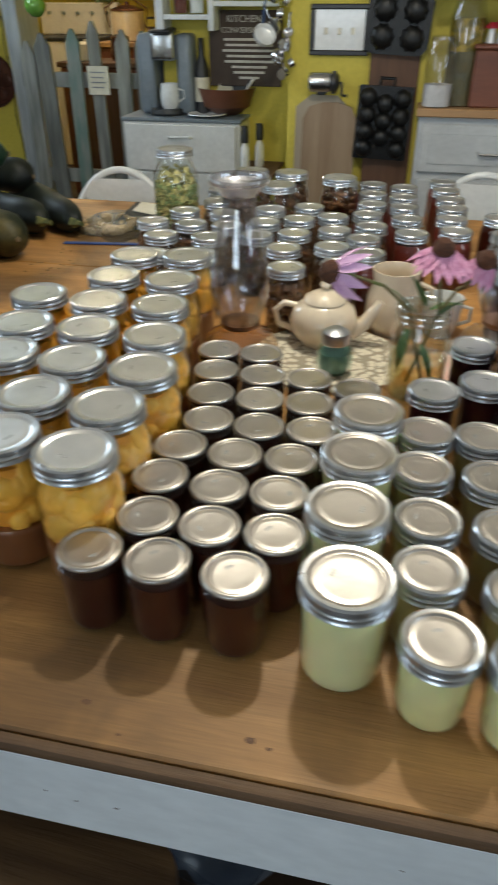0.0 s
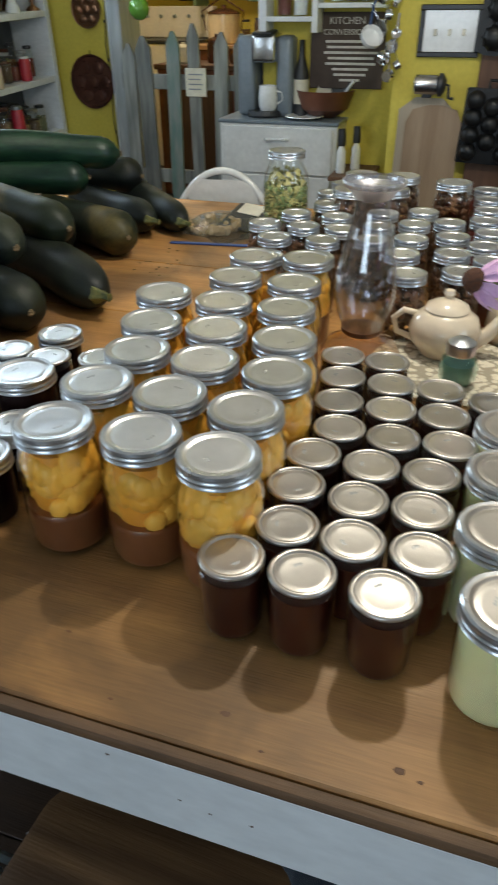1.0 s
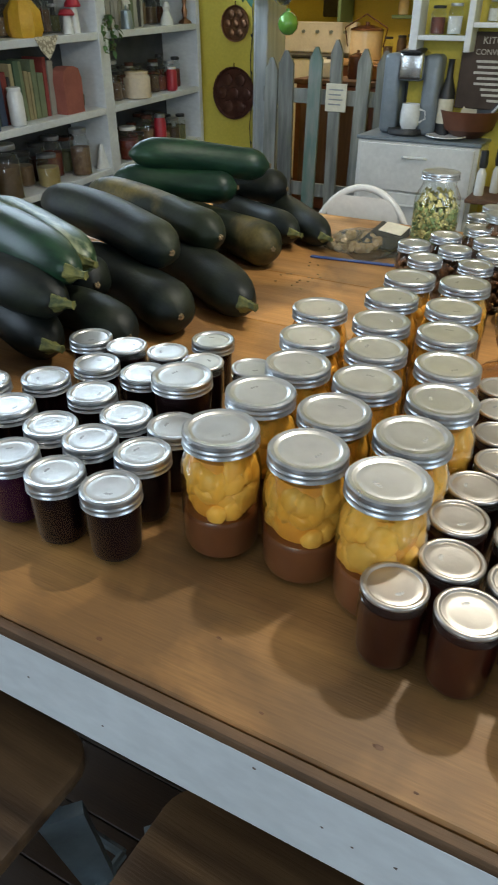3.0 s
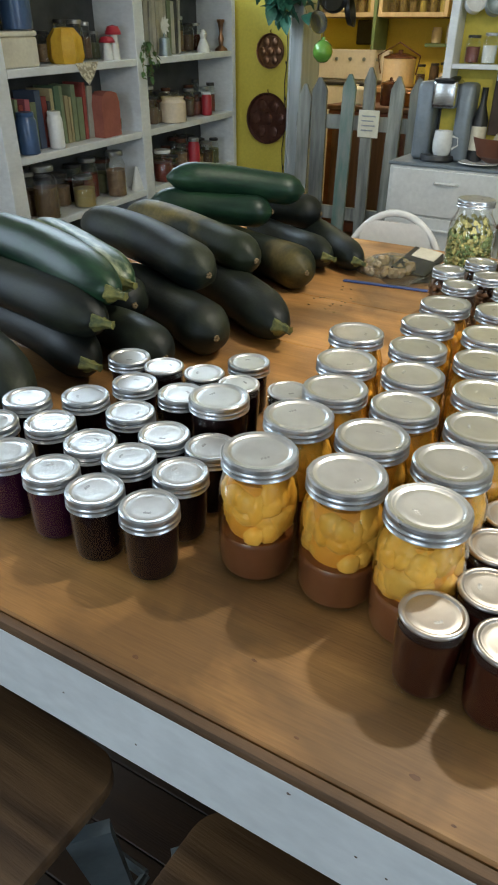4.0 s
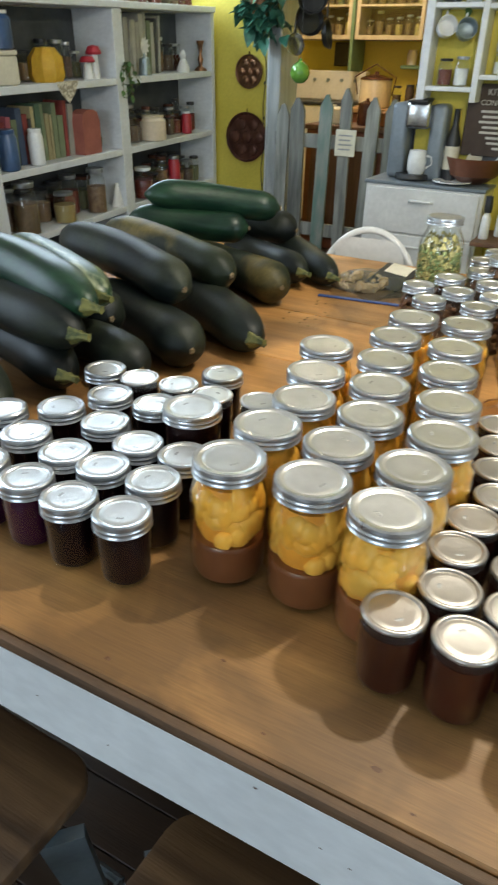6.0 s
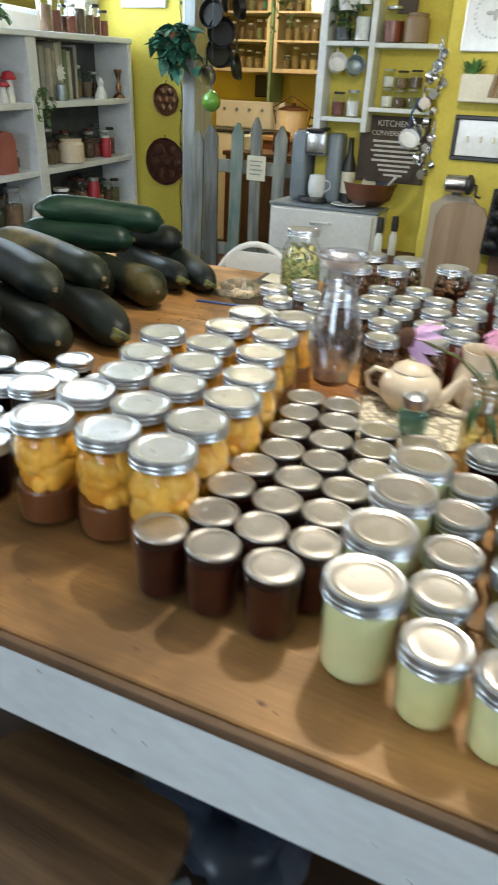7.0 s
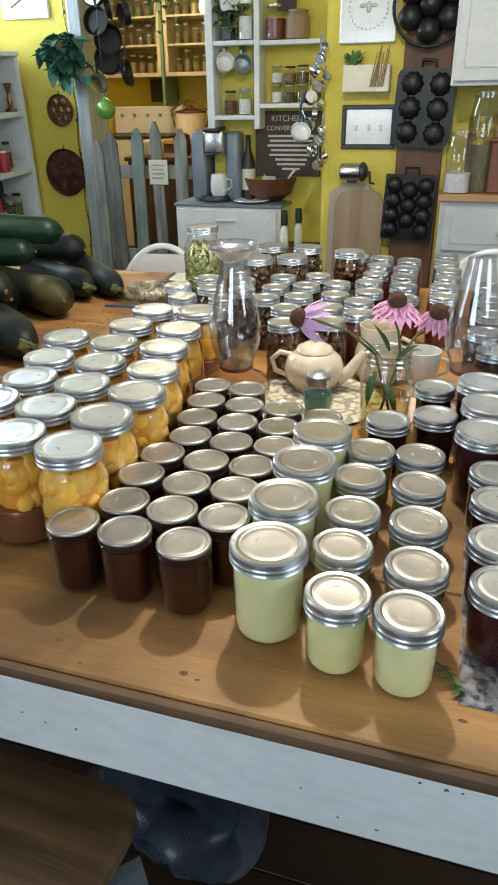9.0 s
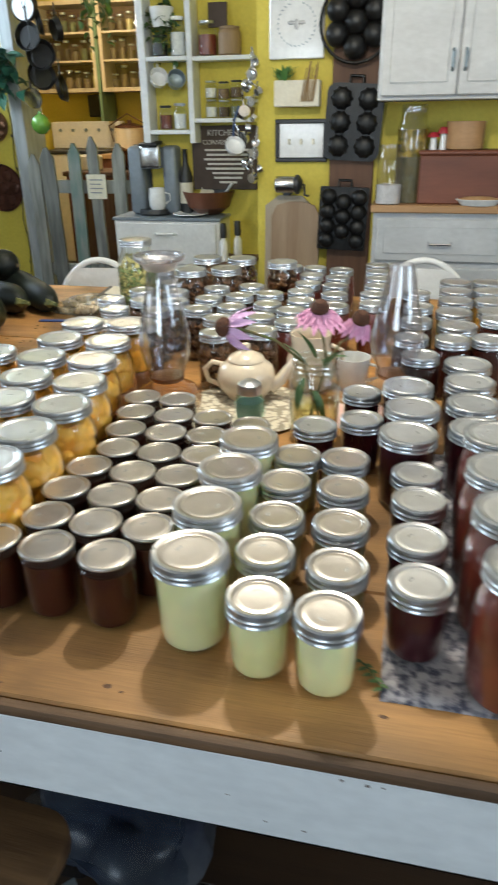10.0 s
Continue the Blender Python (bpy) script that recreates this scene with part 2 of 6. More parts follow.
SLATE = material("slate_grey_plastic", (0.22, 0.25, 0.28), (0.19, 0.22, 0.25), 0.32, 0.4, 0.2, 10, bump=0.03)
CERAMIC = material("glazed_white_ceramic", (0.78, 0.78, 0.76), (0.72, 0.72, 0.70), 0.12, 0.2, 0, 8, bump=0.02, coat=0.4)
CREAM = material("glazed_cream_ceramic", (0.74, 0.62, 0.46), (0.68, 0.56, 0.40), 0.15, 0.25, 0, 8, bump=0.03, coat=0.4)
DOILY = material("cream_lace", (0.74, 0.68, 0.54), (0.38, 0.33, 0.24), 0.85, None, 0, 70, bump=0.4, spread=(0.45, 0.6), kind="voronoi")
TOWEL = material("grey_print_cloth", (0.42, 0.39, 0.40), (0.06, 0.06, 0.09), 0.9, None, 0, 85, bump=0.4, spread=(0.42, 0.62), sheen=0.3)
PINK_CLOTH = material("pink_flowered_paper", (0.74, 0.42, 0.36), (0.80, 0.64, 0.55), 0.85, None, 0, 30, bump=0.2)
PETAL = material("pink_coneflower_petal", (0.62, 0.25, 0.42), (0.72, 0.38, 0.55), 0.6, None, 0, 60, bump=0.15, stretch=(1, 6, 1))
PETAL_PALE = material("lilac_coneflower_petal", (0.60, 0.36, 0.60), (0.70, 0.47, 0.68), 0.6, None, 0, 60, bump=0.15)
CONE = material("spiny_brown_flower_cone", (0.055, 0.020, 0.008), (0.11, 0.034, 0.010), 0.7, None, 0, 300, bump=0.6)
STEM = material("green_flower_stem", (0.12, 0.15, 0.04), (0.17, 0.12, 0.05), 0.6, None, 0, 30)
LEAF = material("green_leaf", (0.065, 0.13, 0.035), (0.10, 0.19, 0.05), 0.45, None, 0, 40, bump=0.2, random_value=0.2)
LEAF_TEAL = material("glossy_teal_leaf", (0.03, 0.11, 0.075), (0.055, 0.17, 0.11), 0.35, None, 0, 40, bump=0.2)
ZUC_DARK = material("dark_zucchini_skin", (0.006, 0.009, 0.008), (0.022, 0.026, 0.014), 0.40, 0.62, 0, 16, 8, 0.10, 150, (1, 1, 0.5), spec=0.32, random_value=0.45, spread=(0.42, 0.70), grain=0.5, stain=0.35)
ZUC_GREEN = material("glossy_green_zucchini_skin", (0.006, 0.021, 0.012), (0.014, 0.040, 0.018), 0.30, 0.44, 0, 30, 7, 0.08, 150, (1, 1, 0.35), spec=0.35, random_value=0.2, spread=(0.40, 0.66), grain=0.45)
ZUC_BLOTCH = material("blotched_zucchini_skin", (0.014, 0.020, 0.009), (0.16, 0.125, 0.036), 0.40, 0.58, 0, 7, 8, 0.10, 120, spec=0.32, random_value=0.3, spread=(0.50, 0.66), grain=0.4)
ZUC_STRIPE = material("striped_pale_zucchini_skin", (0.02, 0.05, 0.02), (0.30, 0.33, 0.20), 0.32, 0.45, 0, 9, 5, 0.08, 120, (5, 5, 0.9), spread=(0.50, 0.68))
ZUC_STEM = material("cut_zucchini_stem", (0.17, 0.165, 0.04), (0.045, 0.06, 0.02), 0.6, None, 0, 60, bump=0.3)
ZUC_SCAR = material("corky_tan_scar", (0.24, 0.18, 0.09), (0.15, 0.10, 0.05), 0.8, None, 0, 60, bump=0.4)
BUTCHER = material("butcher_block_counter", (0.46, 0.27, 0.12), (0.38, 0.21, 0.09), 0.4, 0.5, 0, 3, 6, 0.1, 30, (0.7, 8, 4))
CUTBOARD = material("maple_cutting_board", (0.33, 0.235, 0.145), (0.25, 0.165, 0.095), 0.55, 0.65, 0, 3, 6, 0.12, 30, (7, 4, 0.6), random_value=0.12)
RED_WOOD = material("reddish_wooden_box", (0.19, 0.065, 0.035), (0.13, 0.045, 0.026), 0.45, 0.55, 0, 3, 6, 0.1, 30, (0.7, 7, 4))
BOWL_WOOD = material("turned_wooden_bowl", (0.17, 0.06, 0.03), (0.11, 0.04, 0.02), 0.4, 0.5, 0, 5, 6, 0.1, 30)
PAPER = material("cream_paper", (0.72, 0.68, 0.55), (0.66, 0.61, 0.48), 0.8, None, 0, 12, bump=0.05, random_value=0.1)
POSTER = material("brown_chalk_sign", (0.075, 0.052, 0.042), (0.055, 0.038, 0.03), 0.7, None, 0, 6, bump=0.1)
CHALK = material("white_chalk_paint", (0.62, 0.60, 0.56), None, 0.8, None, 0, 40)
SPICE = material("jarred_dry_goods", (0.10, 0.055, 0.03), (0.17, 0.105, 0.055), 0.6, None, 0, 50, bump=0.2, random_value=0.5)
SALT = material("white_salt", (0.78, 0.77, 0.74), None, 0.8, None, 0, 60, bump=0.1)
ENAMEL = material("white_stove_enamel", (0.72, 0.68, 0.60), (0.66, 0.62, 0.55), 0.3, 0.4, 0, 8, bump=0.03)
HONEY_PINE = material("honey_pine_cabinet", (0.48, 0.39, 0.25), (0.38, 0.30, 0.18), 0.45, 0.55, 0, 3, 6, 0.1, 30, (6, 6, 0.7))
GREEN_PAINT = material("dull_green_paint", (0.10, 0.16, 0.075), (0.13, 0.19, 0.09), 0.6, None, 0, 6)
RED_PLASTIC = material("red_enamel", (0.42, 0.025, 0.04), None, 0.35, None, 0, 10)
YELLOW_WAX = material("yellow_wax", (0.66, 0.40, 0.03), (0.58, 0.33, 0.02), 0.5, None, 0, 20, sub=0.2)
BLUE_GLAZE = material("blue_glaze", (0.05, 0.10, 0.22), (0.04, 0.075, 0.16), 0.25, None, 0, 10)


def book_mat(i):
    c = [(0.30, 0.06, 0.05), (0.10, 0.16, 0.10), (0.42, 0.36, 0.20), (0.08, 0.11, 0.18), (0.20, 0.24, 0.14), (0.46, 0.44, 0.38), (0.06, 0.06, 0.06), (0.35, 0.10, 0.13)][i % 8]
    return material("book_cloth_" + "abcdefgh"[i % 8], c, None, 0.7, None, 0, 14, bump=0.1, random_value=0.2)


# ---- mesh helpers ----
def finish(name, bm, mat, smooth=35):
    me = bpy.data.meshes.new(name)
    bmesh.ops.recalc_face_normals(bm, faces=bm.faces)
    bm.to_mesh(me)
    bm.free()
    me.materials.append(mat)
    if smooth:
        me.shade_smooth()
        me.set_sharp_from_angle(angle=radians(smooth))
    return me


def thing(name, bm, mat, m=None, label="", category="", group="", kind="", smooth=35):
    ob = new(name, finish(name, bm, mat, smooth))
    if m is not None:
        ob.matrix_world = m
    return tagged(ob, label, category, group, kind)


def base(name, m, label, category, group="", kind=""):
    ob = new(name)
    ob.empty_display_size = 0.05
    ob.matrix_world = m
    return tagged(ob, label, category, group, kind)


def part(name, bm, mat, parent, label="", m=None, smooth=35):
    ob = new(name, finish(name, bm, mat, smooth))
    ob.parent = parent
    if m is not None:
        ob.matrix_local = m
    return tagged(ob, label)


def box(x0, x1, y0, y1, z0, z1, bevel=0.003, bm=None, seg=1, m=None):
    bm = bm or bmesh.new()
    mm = Matrix.Translation(((x0 + x1) / 2, (y0 + y1) / 2, (z0 + z1) / 2)) @ Matrix.Diagonal((abs(x1 - x0), abs(y1 - y0), abs(z1 - z0), 1))
    r = bmesh.ops.create_cube(bm, size=1, matrix=(m or Matrix()) @ mm)
    if bevel:
        edges = list({e for v in r["verts"] for e in v.link_edges})
        bmesh.ops.bevel(bm, geom=edges, offset=bevel, segments=seg, affect="EDGES", profile=0.5)
    return bm


def lathe(profile, seg=28, bm=None, m=None, squash=None):
    """Turns (radius, height) pairs round z. A radius of 0 closes the end."""
    bm = bm or bmesh.new()
    m = m or Matrix()
    rings = []
    for r, z in profile:
        if r <= 1e-6:
            rings.append([bm.verts.new(m @ Vector((0, 0, z)))])
        else:
            rings.append([bm.verts.new(m @ Vector((r * math.cos(a), r * math.sin(a) * (squash or 1), z))) for a in (2 * math.pi * i / seg for i in range(seg))])
    for a, b in zip(rings, rings[1:]):
        for i in range(seg):
            j = (i + 1) % seg
            if len(a) == 1 and len(b) == 1:
                continue
            if len(a) == 1:
                bm.faces.new((a[0], b[j], b[i]))
            elif len(b) == 1:
                bm.faces.new((a[i], a[j], b[0]))
            else:
                bm.faces.new((a[i], a[j], b[j], b[i]))
    return bm


def tube(points, radii, seg=8, bm=None, cap=True, ridge=0.0, ridges=5):
    """A tapered tube along points."""
    bm = bm or bmesh.new()
    pts = [Vector(p) for p in points]
    if not hasattr(radii, "__len__"):
        radii = [radii] * len(pts)
    rings, side = [], None
    for i, p in enumerate(pts):
        d = (pts[min(i + 1, len(pts) - 1)] - pts[max(i - 1, 0)]).normalized()
        if side is None:
            side = d.orthogonal().normalized()
        side = (side - d * side.dot(d)).normalized()
        up = d.cross(side)
        rings.append([bm.verts.new(p + (side * math.cos(a) + up * math.sin(a)) * radii[i] * (1 + ridge * math.cos(ridges * a))) for a in (2 * math.pi * k / seg for k in range(seg))])
    for a, b in zip(rings, rings[1:]):
        for k in range(seg):
            j = (k + 1) % seg
            bm.faces.new((a[k], a[j], b[j], b[k]))
    if cap:
        bm.faces.new(rings[0][::-1])
        bm.faces.new(rings[-1])
    return bm


def blob(bm, place, size, seed, rough=0.2, sub=2):
    r = bmesh.ops.create_icosphere(bm, subdivisions=sub, radius=1.0)
    o = Vector((seed * 1.7, seed * 0.9, seed * 2.3))
    for v in r["verts"]:
        k = 1 + rough * noise.noise(v.co * 1.4 + o)
        v.co = Vector(place) + Vector((v.co.x * size[0], v.co.y * size[1], v.co.z * size[2])) * k


def plate(points, thick, bm=None, m=None):
    """An upright outline in x and z, given a thickness in y."""
    bm = bm or bmesh.new()
    m = m or Matrix()
    f = [bm.verts.new(m @ Vector((x, -thick / 2, z))) for x, z in points]
    b = [bm.verts.new(m @ Vector((x, thick / 2, z))) for x, z in points]
    bm.faces.new(f)
    bm.faces.new(b[::-1])
    for i in range(len(f)):
        j = (i + 1) % len(f)
        bm.faces.new((f[i], b[i], b[j], f[j]))
    return bm


def leaf_mesh(bm, root, tip, width, up=(0, 0, 1), bend=0.15):
    """A pointed, folded leaf from root to tip."""
    a, b = Vector(root), Vector(tip)
    d = b - a
    s = d.cross(Vector(up))
    s = s.normalized() if s.length > 1e-6 else Vector((1, 0, 0))
    n = s.cross(d).normalized()
    prev = None
    for i in range(5):
        f = i / 4
        w = width * math.sin(math.pi * (0.08 + 0.90 * f) ** 0.8) * 0.5
        c = a + d * f - n * bend * d.length * f * f
        row = [bm.verts.new(c - s * w + n * w * 0.35), bm.verts.new(c), bm.verts.new(c + s * w + n * w * 0.35)]
        if prev:
            for k in (0, 1):
                bm.faces.new((prev[k], prev[k + 1], row[k + 1], row[k]))
        prev = row


# ---- room ----
def wall(name, x0, x1, y0, y1, z0, z1, mat, m=None, label="", holes=()):
    """A wall slab. holes: (u0, u1, z0, z1) along x, which go right through."""
    bm = bmesh.new()
    us = sorted({x0, x1, *[h[0] for h in holes], *[h[1] for h in holes]})
    zs = sorted({z0, z1, *[h[2] for h in holes], *[h[3] for h in holes]})
    for a, b in zip(us, us[1:]):
        for c, d in zip(zs, zs[1:]):
            if not any(h[0] <= a and b <= h[1] and h[2] <= c and d <= h[3] for h in holes):
                box(a, b, y0, y1, c, d, 0, bm)
    return thing(name, bm, mat, m, label, "wall", kind="structure", smooth=0)


floor = thing("floor", box(-4.6, 2.9, -4.6, 7.6, -0.12, -0.02, 0), FLOOR_WOOD, None, "dark brown wooden floorboards", "floor", kind="structure", smooth=0)
# the hole in the east wall is added for the fill light
wall("wall_east", -5.8, 1.998, 0.0, 0.15, 0, 2.5, PLAIN_WALL, pose(2.6, -2.2, 0, 0, 0, -90), "plain cream wall with an added window", [(-3.15, -1.75, 1.15, 2.05)])
wall("wall_south", -4.4, 2.75, -4.35, -4.2, 0, 2.5, PLAIN_WALL, None, "plain cream wall with a wide window", [(-1.7, 0.8, 0.95, 2.25)])
wall("wall_north", -0.27, 2.75, 3.37, 3.52, 0, 2.5, YELLOW, None, "mustard yellow painted kitchen wall")
wall("wall_return", -0.305, -0.2705, 3.372, 4.13, 0, 2.5, YELLOW, None, "mustard yellow end of a wall")
wall("wall_recess", -1.06, -0.306, 3.98, 4.13, 0, 2.5, YELLOW, None, "mustard yellow wall behind open shelves")
wall("wall_doorside", -1.06, -0.96, 4.13, 7.3, 0, 2.5, YELLOW, None, "yellow side wall of the back kitchen")
wall("wall_gate", -4.4, -2.305, 4.78, 4.93, 0, 2.5, YELLOW, None, "narrow mustard yellow wall beside the gate")
wall("wall_lintel", -2.305, -1.06, 4.78, 4.93, 2.15, 2.5, YELLOW, None, "yellow wall over the doorway")
wall("wall_kitchen_end", -4.4, -0.96, 7.2, 7.35, 0, 2.5, YELLOW, None, "yellow wall at the end of the back kitchen")
wall("wall_kitchen_west", -4.4, -4.25, 4.93, 7.2, 0, 2.5, YELLOW, None, "yellow side wall of the back kitchen")
wall("wall_west", -6.72, 2.24, 0.30, 0.45, 0, 2.5, PLAIN_WALL, WEST, "pale wall behind the white bookcase with windows", [(0.05, 2.05, 1.73, 2.33), (-2.9, -1.7, 1.1, 2.1)])
thing("ceiling", box(-4.6, 2.9, -4.6, 7.6, 2.5, 2.6, 0), CEIL, None, "warm white ceiling", "ceiling", kind="structure", smooth=0)


def window_frame(name, m, w, h):
    ob = base(name, m, "white painted window frame with clear panes", "window", kind="structure")
    for a in (-w / 2, -0.02, w / 2 - 0.04):
        part("frame", box(a, a + 0.04, -0.03, 0.03, -h / 2, h / 2), WHITE_PAINT, ob)
    for a in (-h / 2, h / 2 - 0.04):
        part("rail", box(-w / 2, w / 2, -0.028, 0.028, a, a + 0.04), WHITE_PAINT, ob)


window_frame("window_1", pose(-0.45, -4.28, 1.6), 2.5, 1.3)
window_frame("window_2", WEST @ pose(1.05, 0.40, 2.03), 2.0, 0.6)
# frame of the added east opening, out of view
window_frame("window_4", pose(2.67, 0.25, 1.6, 0, 0, 90), 1.4, 0.9)
window_frame("window_3", WEST @ pose(-2.3, 0.38, 1.6), 1.2, 1.0)

# door post and lintel board beside the gate
thing("door_post", box(-2.302, -2.215, 4.66, 4.94, 0, 2.499, 0.006), POST_WOOD, None, "weathered grey wooden door post", "post", kind="structure")
thing("trim", box(-2.355, -2.306, 4.74, 4.777, 0, 2.499, 0.004), WHITE_PAINT, None, "white painted door trim", "trim", kind="structure")

# ---- the table ----
TX0, TX1, TY0, TY1, TZ = -1.36, 1.15, 0.447, 2.30, 0.76
table = base("dining_table", pose(0, 0, 0), "long table with worn pine top and white painted apron", "table")
ys = [TY0, 0.70, 1.02, 1.34, 1.66, 1.98, TY1]
for i, (a, b) in enumerate(zip(ys, ys[1:])):
    part("tabletop_plank", box(TX0, TX1, a + 0.0006, b - 0.0006, TZ - 0.034, TZ - 0.0005 * (i % 2), 0.003), TABLE_WOOD, table)
part("edge_strip", box(TX0, TX1, TY0 - 0.013, TY0 - 0.0008, TZ - 0.017, TZ - 0.001, 0.004, seg=2), TABLE_EDGE, table, "darker brown front edge strip")
part("apron", box(TX0 + 0.002, TX1 - 0.002, TY0 - 0.011, TY0 - 0.0008, 0.632, TZ - 0.0175, 0.002), WHITE_PAINT, table, "chipped white painted apron")
part("apron", box(TX0 + 0.04, TX1 - 0.04, TY1 - 0.06, TY1 - 0.035, 0.600, TZ - 0.036, 0.003), WHITE_PAINT, table)
part("apron", box(TX0 + 0.04, TX0 + 0.065, TY0 + 0.05, TY1 - 0.08, 0.602, TZ - 0.036, 0.003), WHITE_PAINT, table)
part("apron", box(TX1 - 0.065, TX1 - 0.04, TY0 + 0.05, TY1 - 0.08, 0.602, TZ - 0.036, 0.003), WHITE_PAINT, table)
for x in (TX0 + 0.12, TX1 - 0.12):
    for y in (TY0 + 0.10, TY1 - 0.13):
        part("leg", lathe([(0, 0), (0.035, 0), (0.042, 0.05), (0.03, 0.1), (0.045, 0.4), (0.05, 0.55), (0.036, 0.58), (0.05, 0.6), (0.05, 0.722), (0, 0.722)], 16, m=Matrix.Translation((x, y, 0))), WHITE_PAINT, table)
for x, y, r in ((0.137, 0.481, 0.007), (0.155, 0.476, 0.004), (-0.022, 0.488, 0.006), (-0.13, 0.47, 0.003), (0.02, 0.462, 0.003), (-0.32, 0.47, 0.005), (0.43, 0.50, 0.006), (-0.21, 0.53, 0.004)):
    bm = bmesh.new()
    blob(bm, (x, y, TZ), (r * 0.8, r * 0.45, 0.0005), x * 9, 0.5, 2)
    part("knot", bm, KNOT, table)
for x, z, r in ((0.395, 0.7365, 0.003), (0.435, 0.736, 0.0025), (0.32, 0.655, 0.0022), (0.36, 0.651, 0.003), (-0.40, 0.69, 0.002), (0.02, 0.685, 0.003), (-0.02, 0.683, 0.002), (-0.30, 0.67, 0.002), (0.28, 0.685, 0.002), (0.42, 0.735, 0.004), (-0.53, 0.735, 0.004), (-0.12, 0.728, 0.003), (-0.05, 0.690, 0.002)):
    bm = bmesh.new()
    blob(bm, (x, TY0 - 0.011, z), (r * 0.7, 0.0006, r * 0.5), x * 7, 0.8, 2)
    part("paint_chip", bm, CHIP, table)

# ---- preserving jars ----
def jar_profile(kind):
    """Outer radius and height of each kind of jar, from the foot to under the lid."""
    if kind == "quart":
        return [(0, 0.003), (0.030, 0.003), (0.038, 0.0), (0.0445, 0.004), (0.0475, 0.012), (0.0480, 0.05), (0.0478, 0.100), (0.0468, 0.116), (0.0430, 0.130), (0.0405, 0.138), (0.0405, 0.158)]
    if kind == "wide_pint":
        return [(0, 0.003), (0.030, 0.003), (0.035, 0.0), (0.0390, 0.004), (0.0405, 0.012), (0.0415, 0.06), (0.0420, 0.095), (0.0405, 0.102), (0.0405, 0.116)]
    if kind == "pint":
        return [(0, 0.003), (0.028, 0.003), (0.034, 0.0), (0.0385, 0.004), (0.0400, 0.012), (0.0405, 0.05), (0.0400, 0.088), (0.0375, 0.100), (0.0335, 0.108), (0.0330, 0.125)]
    return [(0, 0.003), (0.022, 0.003), (0.027, 0.0), (0.0310, 0.004), (0.0325, 0.011), (0.0330, 0.045), (0.0335, 0.070), (0.0325, 0.076), (0.0328, 0.079), (0.0325, 0.090)]


def jar_lid(parent, r, z, band, lid_mat):
    """The flat lid plate with its raised rim and dished middle, and the threaded screw band."""
    plate_r = r - 0.0015 if band else r
    prof = [(0, z - 0.0017), (plate_r * 0.2, z - 0.00165), (plate_r * 0.4, z - 0.0015), (plate_r * 0.58, z - 0.00125), (plate_r * 0.70, z - 0.0010), (plate_r * 0.74, z - 0.0013), (plate_r * 0.80, z - 0.0014), (plate_r * 0.84, z + 0.0001), (plate_r * 0.88, z + 0.0007), (plate_r * 0.93, z + 0.0006),
            (plate_r * 0.98, z - 0.0003), (plate_r, z - 0.0022), (plate_r * 0.985, z - 0.0038), (plate_r * 0.90, z - 0.0038), (0, z - 0.0042)]
    lid = part("lid", lathe(prof, 36), lid_mat, parent, "" if band else "flat lid without a screw band", smooth=50)
    bm = bmesh.new()
    for k in range(3):
        a = 0.5 + k * 0.25
        blob(bm, (plate_r * 0.35 * math.cos(a), plate_r * 0.35 * math.sin(a), z - 0.00155), (0.0030, 0.0018, 0.00012), k + r * 90, 0.4, 1)
    part("stamp", bm, STAMP, lid)
    if band:
        h = 0.0165
        pr = [(r * 0.86, z + 0.0008), (r * 0.95, z + 0.0013), (r, z - 0.0006), (r + 0.0004, z - 0.004), (r - 0.0009, z - 0.006), (r - 0.0006, z - 0.0085), (r + 0.0005, z - 0.0098), (r - 0.0008, z - 0.0118), (r - 0.0006, z - h + 0.002), (r + 0.0009, z - h), (r - 0.0006, z - h - 0.0003), (r - 0.0016, z - h + 0.003), (r - 0.0016, z - 0.0025), (r * 0.86, z - 0.0005)]
        part("screw_band", lathe(pr, 40), BAND, parent)


def chunks_bm(radius, z0, z1, size, count, seed, taper=None, rough=0.45):
    """Cut pieces packed against the inside of a jar, pressed flat where they touch the glass."""
    rnd = random.Random(seed)
    bm = bmesh.new()
    for k in range(count):
        a = rnd.uniform(0, 2 * math.pi)
        s = size * rnd.uniform(0.75, 1.3)
        rr = (radius - s * rnd.uniform(0.62, 0.98)) * (1 if rnd.random() < 0.88 else 0.55)
        m = Matrix.Translation((rr * math.cos(a), rr * math.sin(a), rnd.uniform(z0 + s * 0.6, z1 - s * 0.6))) @ Euler((rnd.uniform(0, 6), rnd.uniform(0, 6), rnd.uniform(0, 6))).to_matrix().to_4x4()
        r = bmesh.ops.create_icosphere(bm, subdivisions=2 if count < 150 else 1, radius=1.0)
        o = Vector((k * 1.7 + seed, k * 0.9, k * 2.3))
        sx, sy, sz = s, s * rnd.uniform(0.55, 0.9), s * rnd.uniform(0.5, 1.0)
        for v in r["verts"]:
            g = 1 + rough * noise.noise(v.co * 1.4 + o)
            q = m @ Vector((v.co.x * sx * g, v.co.y * sy * g, v.co.z * sz * g))
            q.z = min(max(q.z, z0), z1)
            lim = radius - (max(0.0, q.z - taper) * 0.42 if taper else 0.0)
            d = math.hypot(q.x, q.y)
            if d > lim:
                q.x, q.y = q.x * lim / d, q.y * lim / d
            v.co = q
    return bm


LIDS = {"quart": (0.0440, 0.162), "wide_pint": (0.0440, 0.119), "pint": (0.0357, 0.128), "half_pint": (0.0357, 0.0948)}


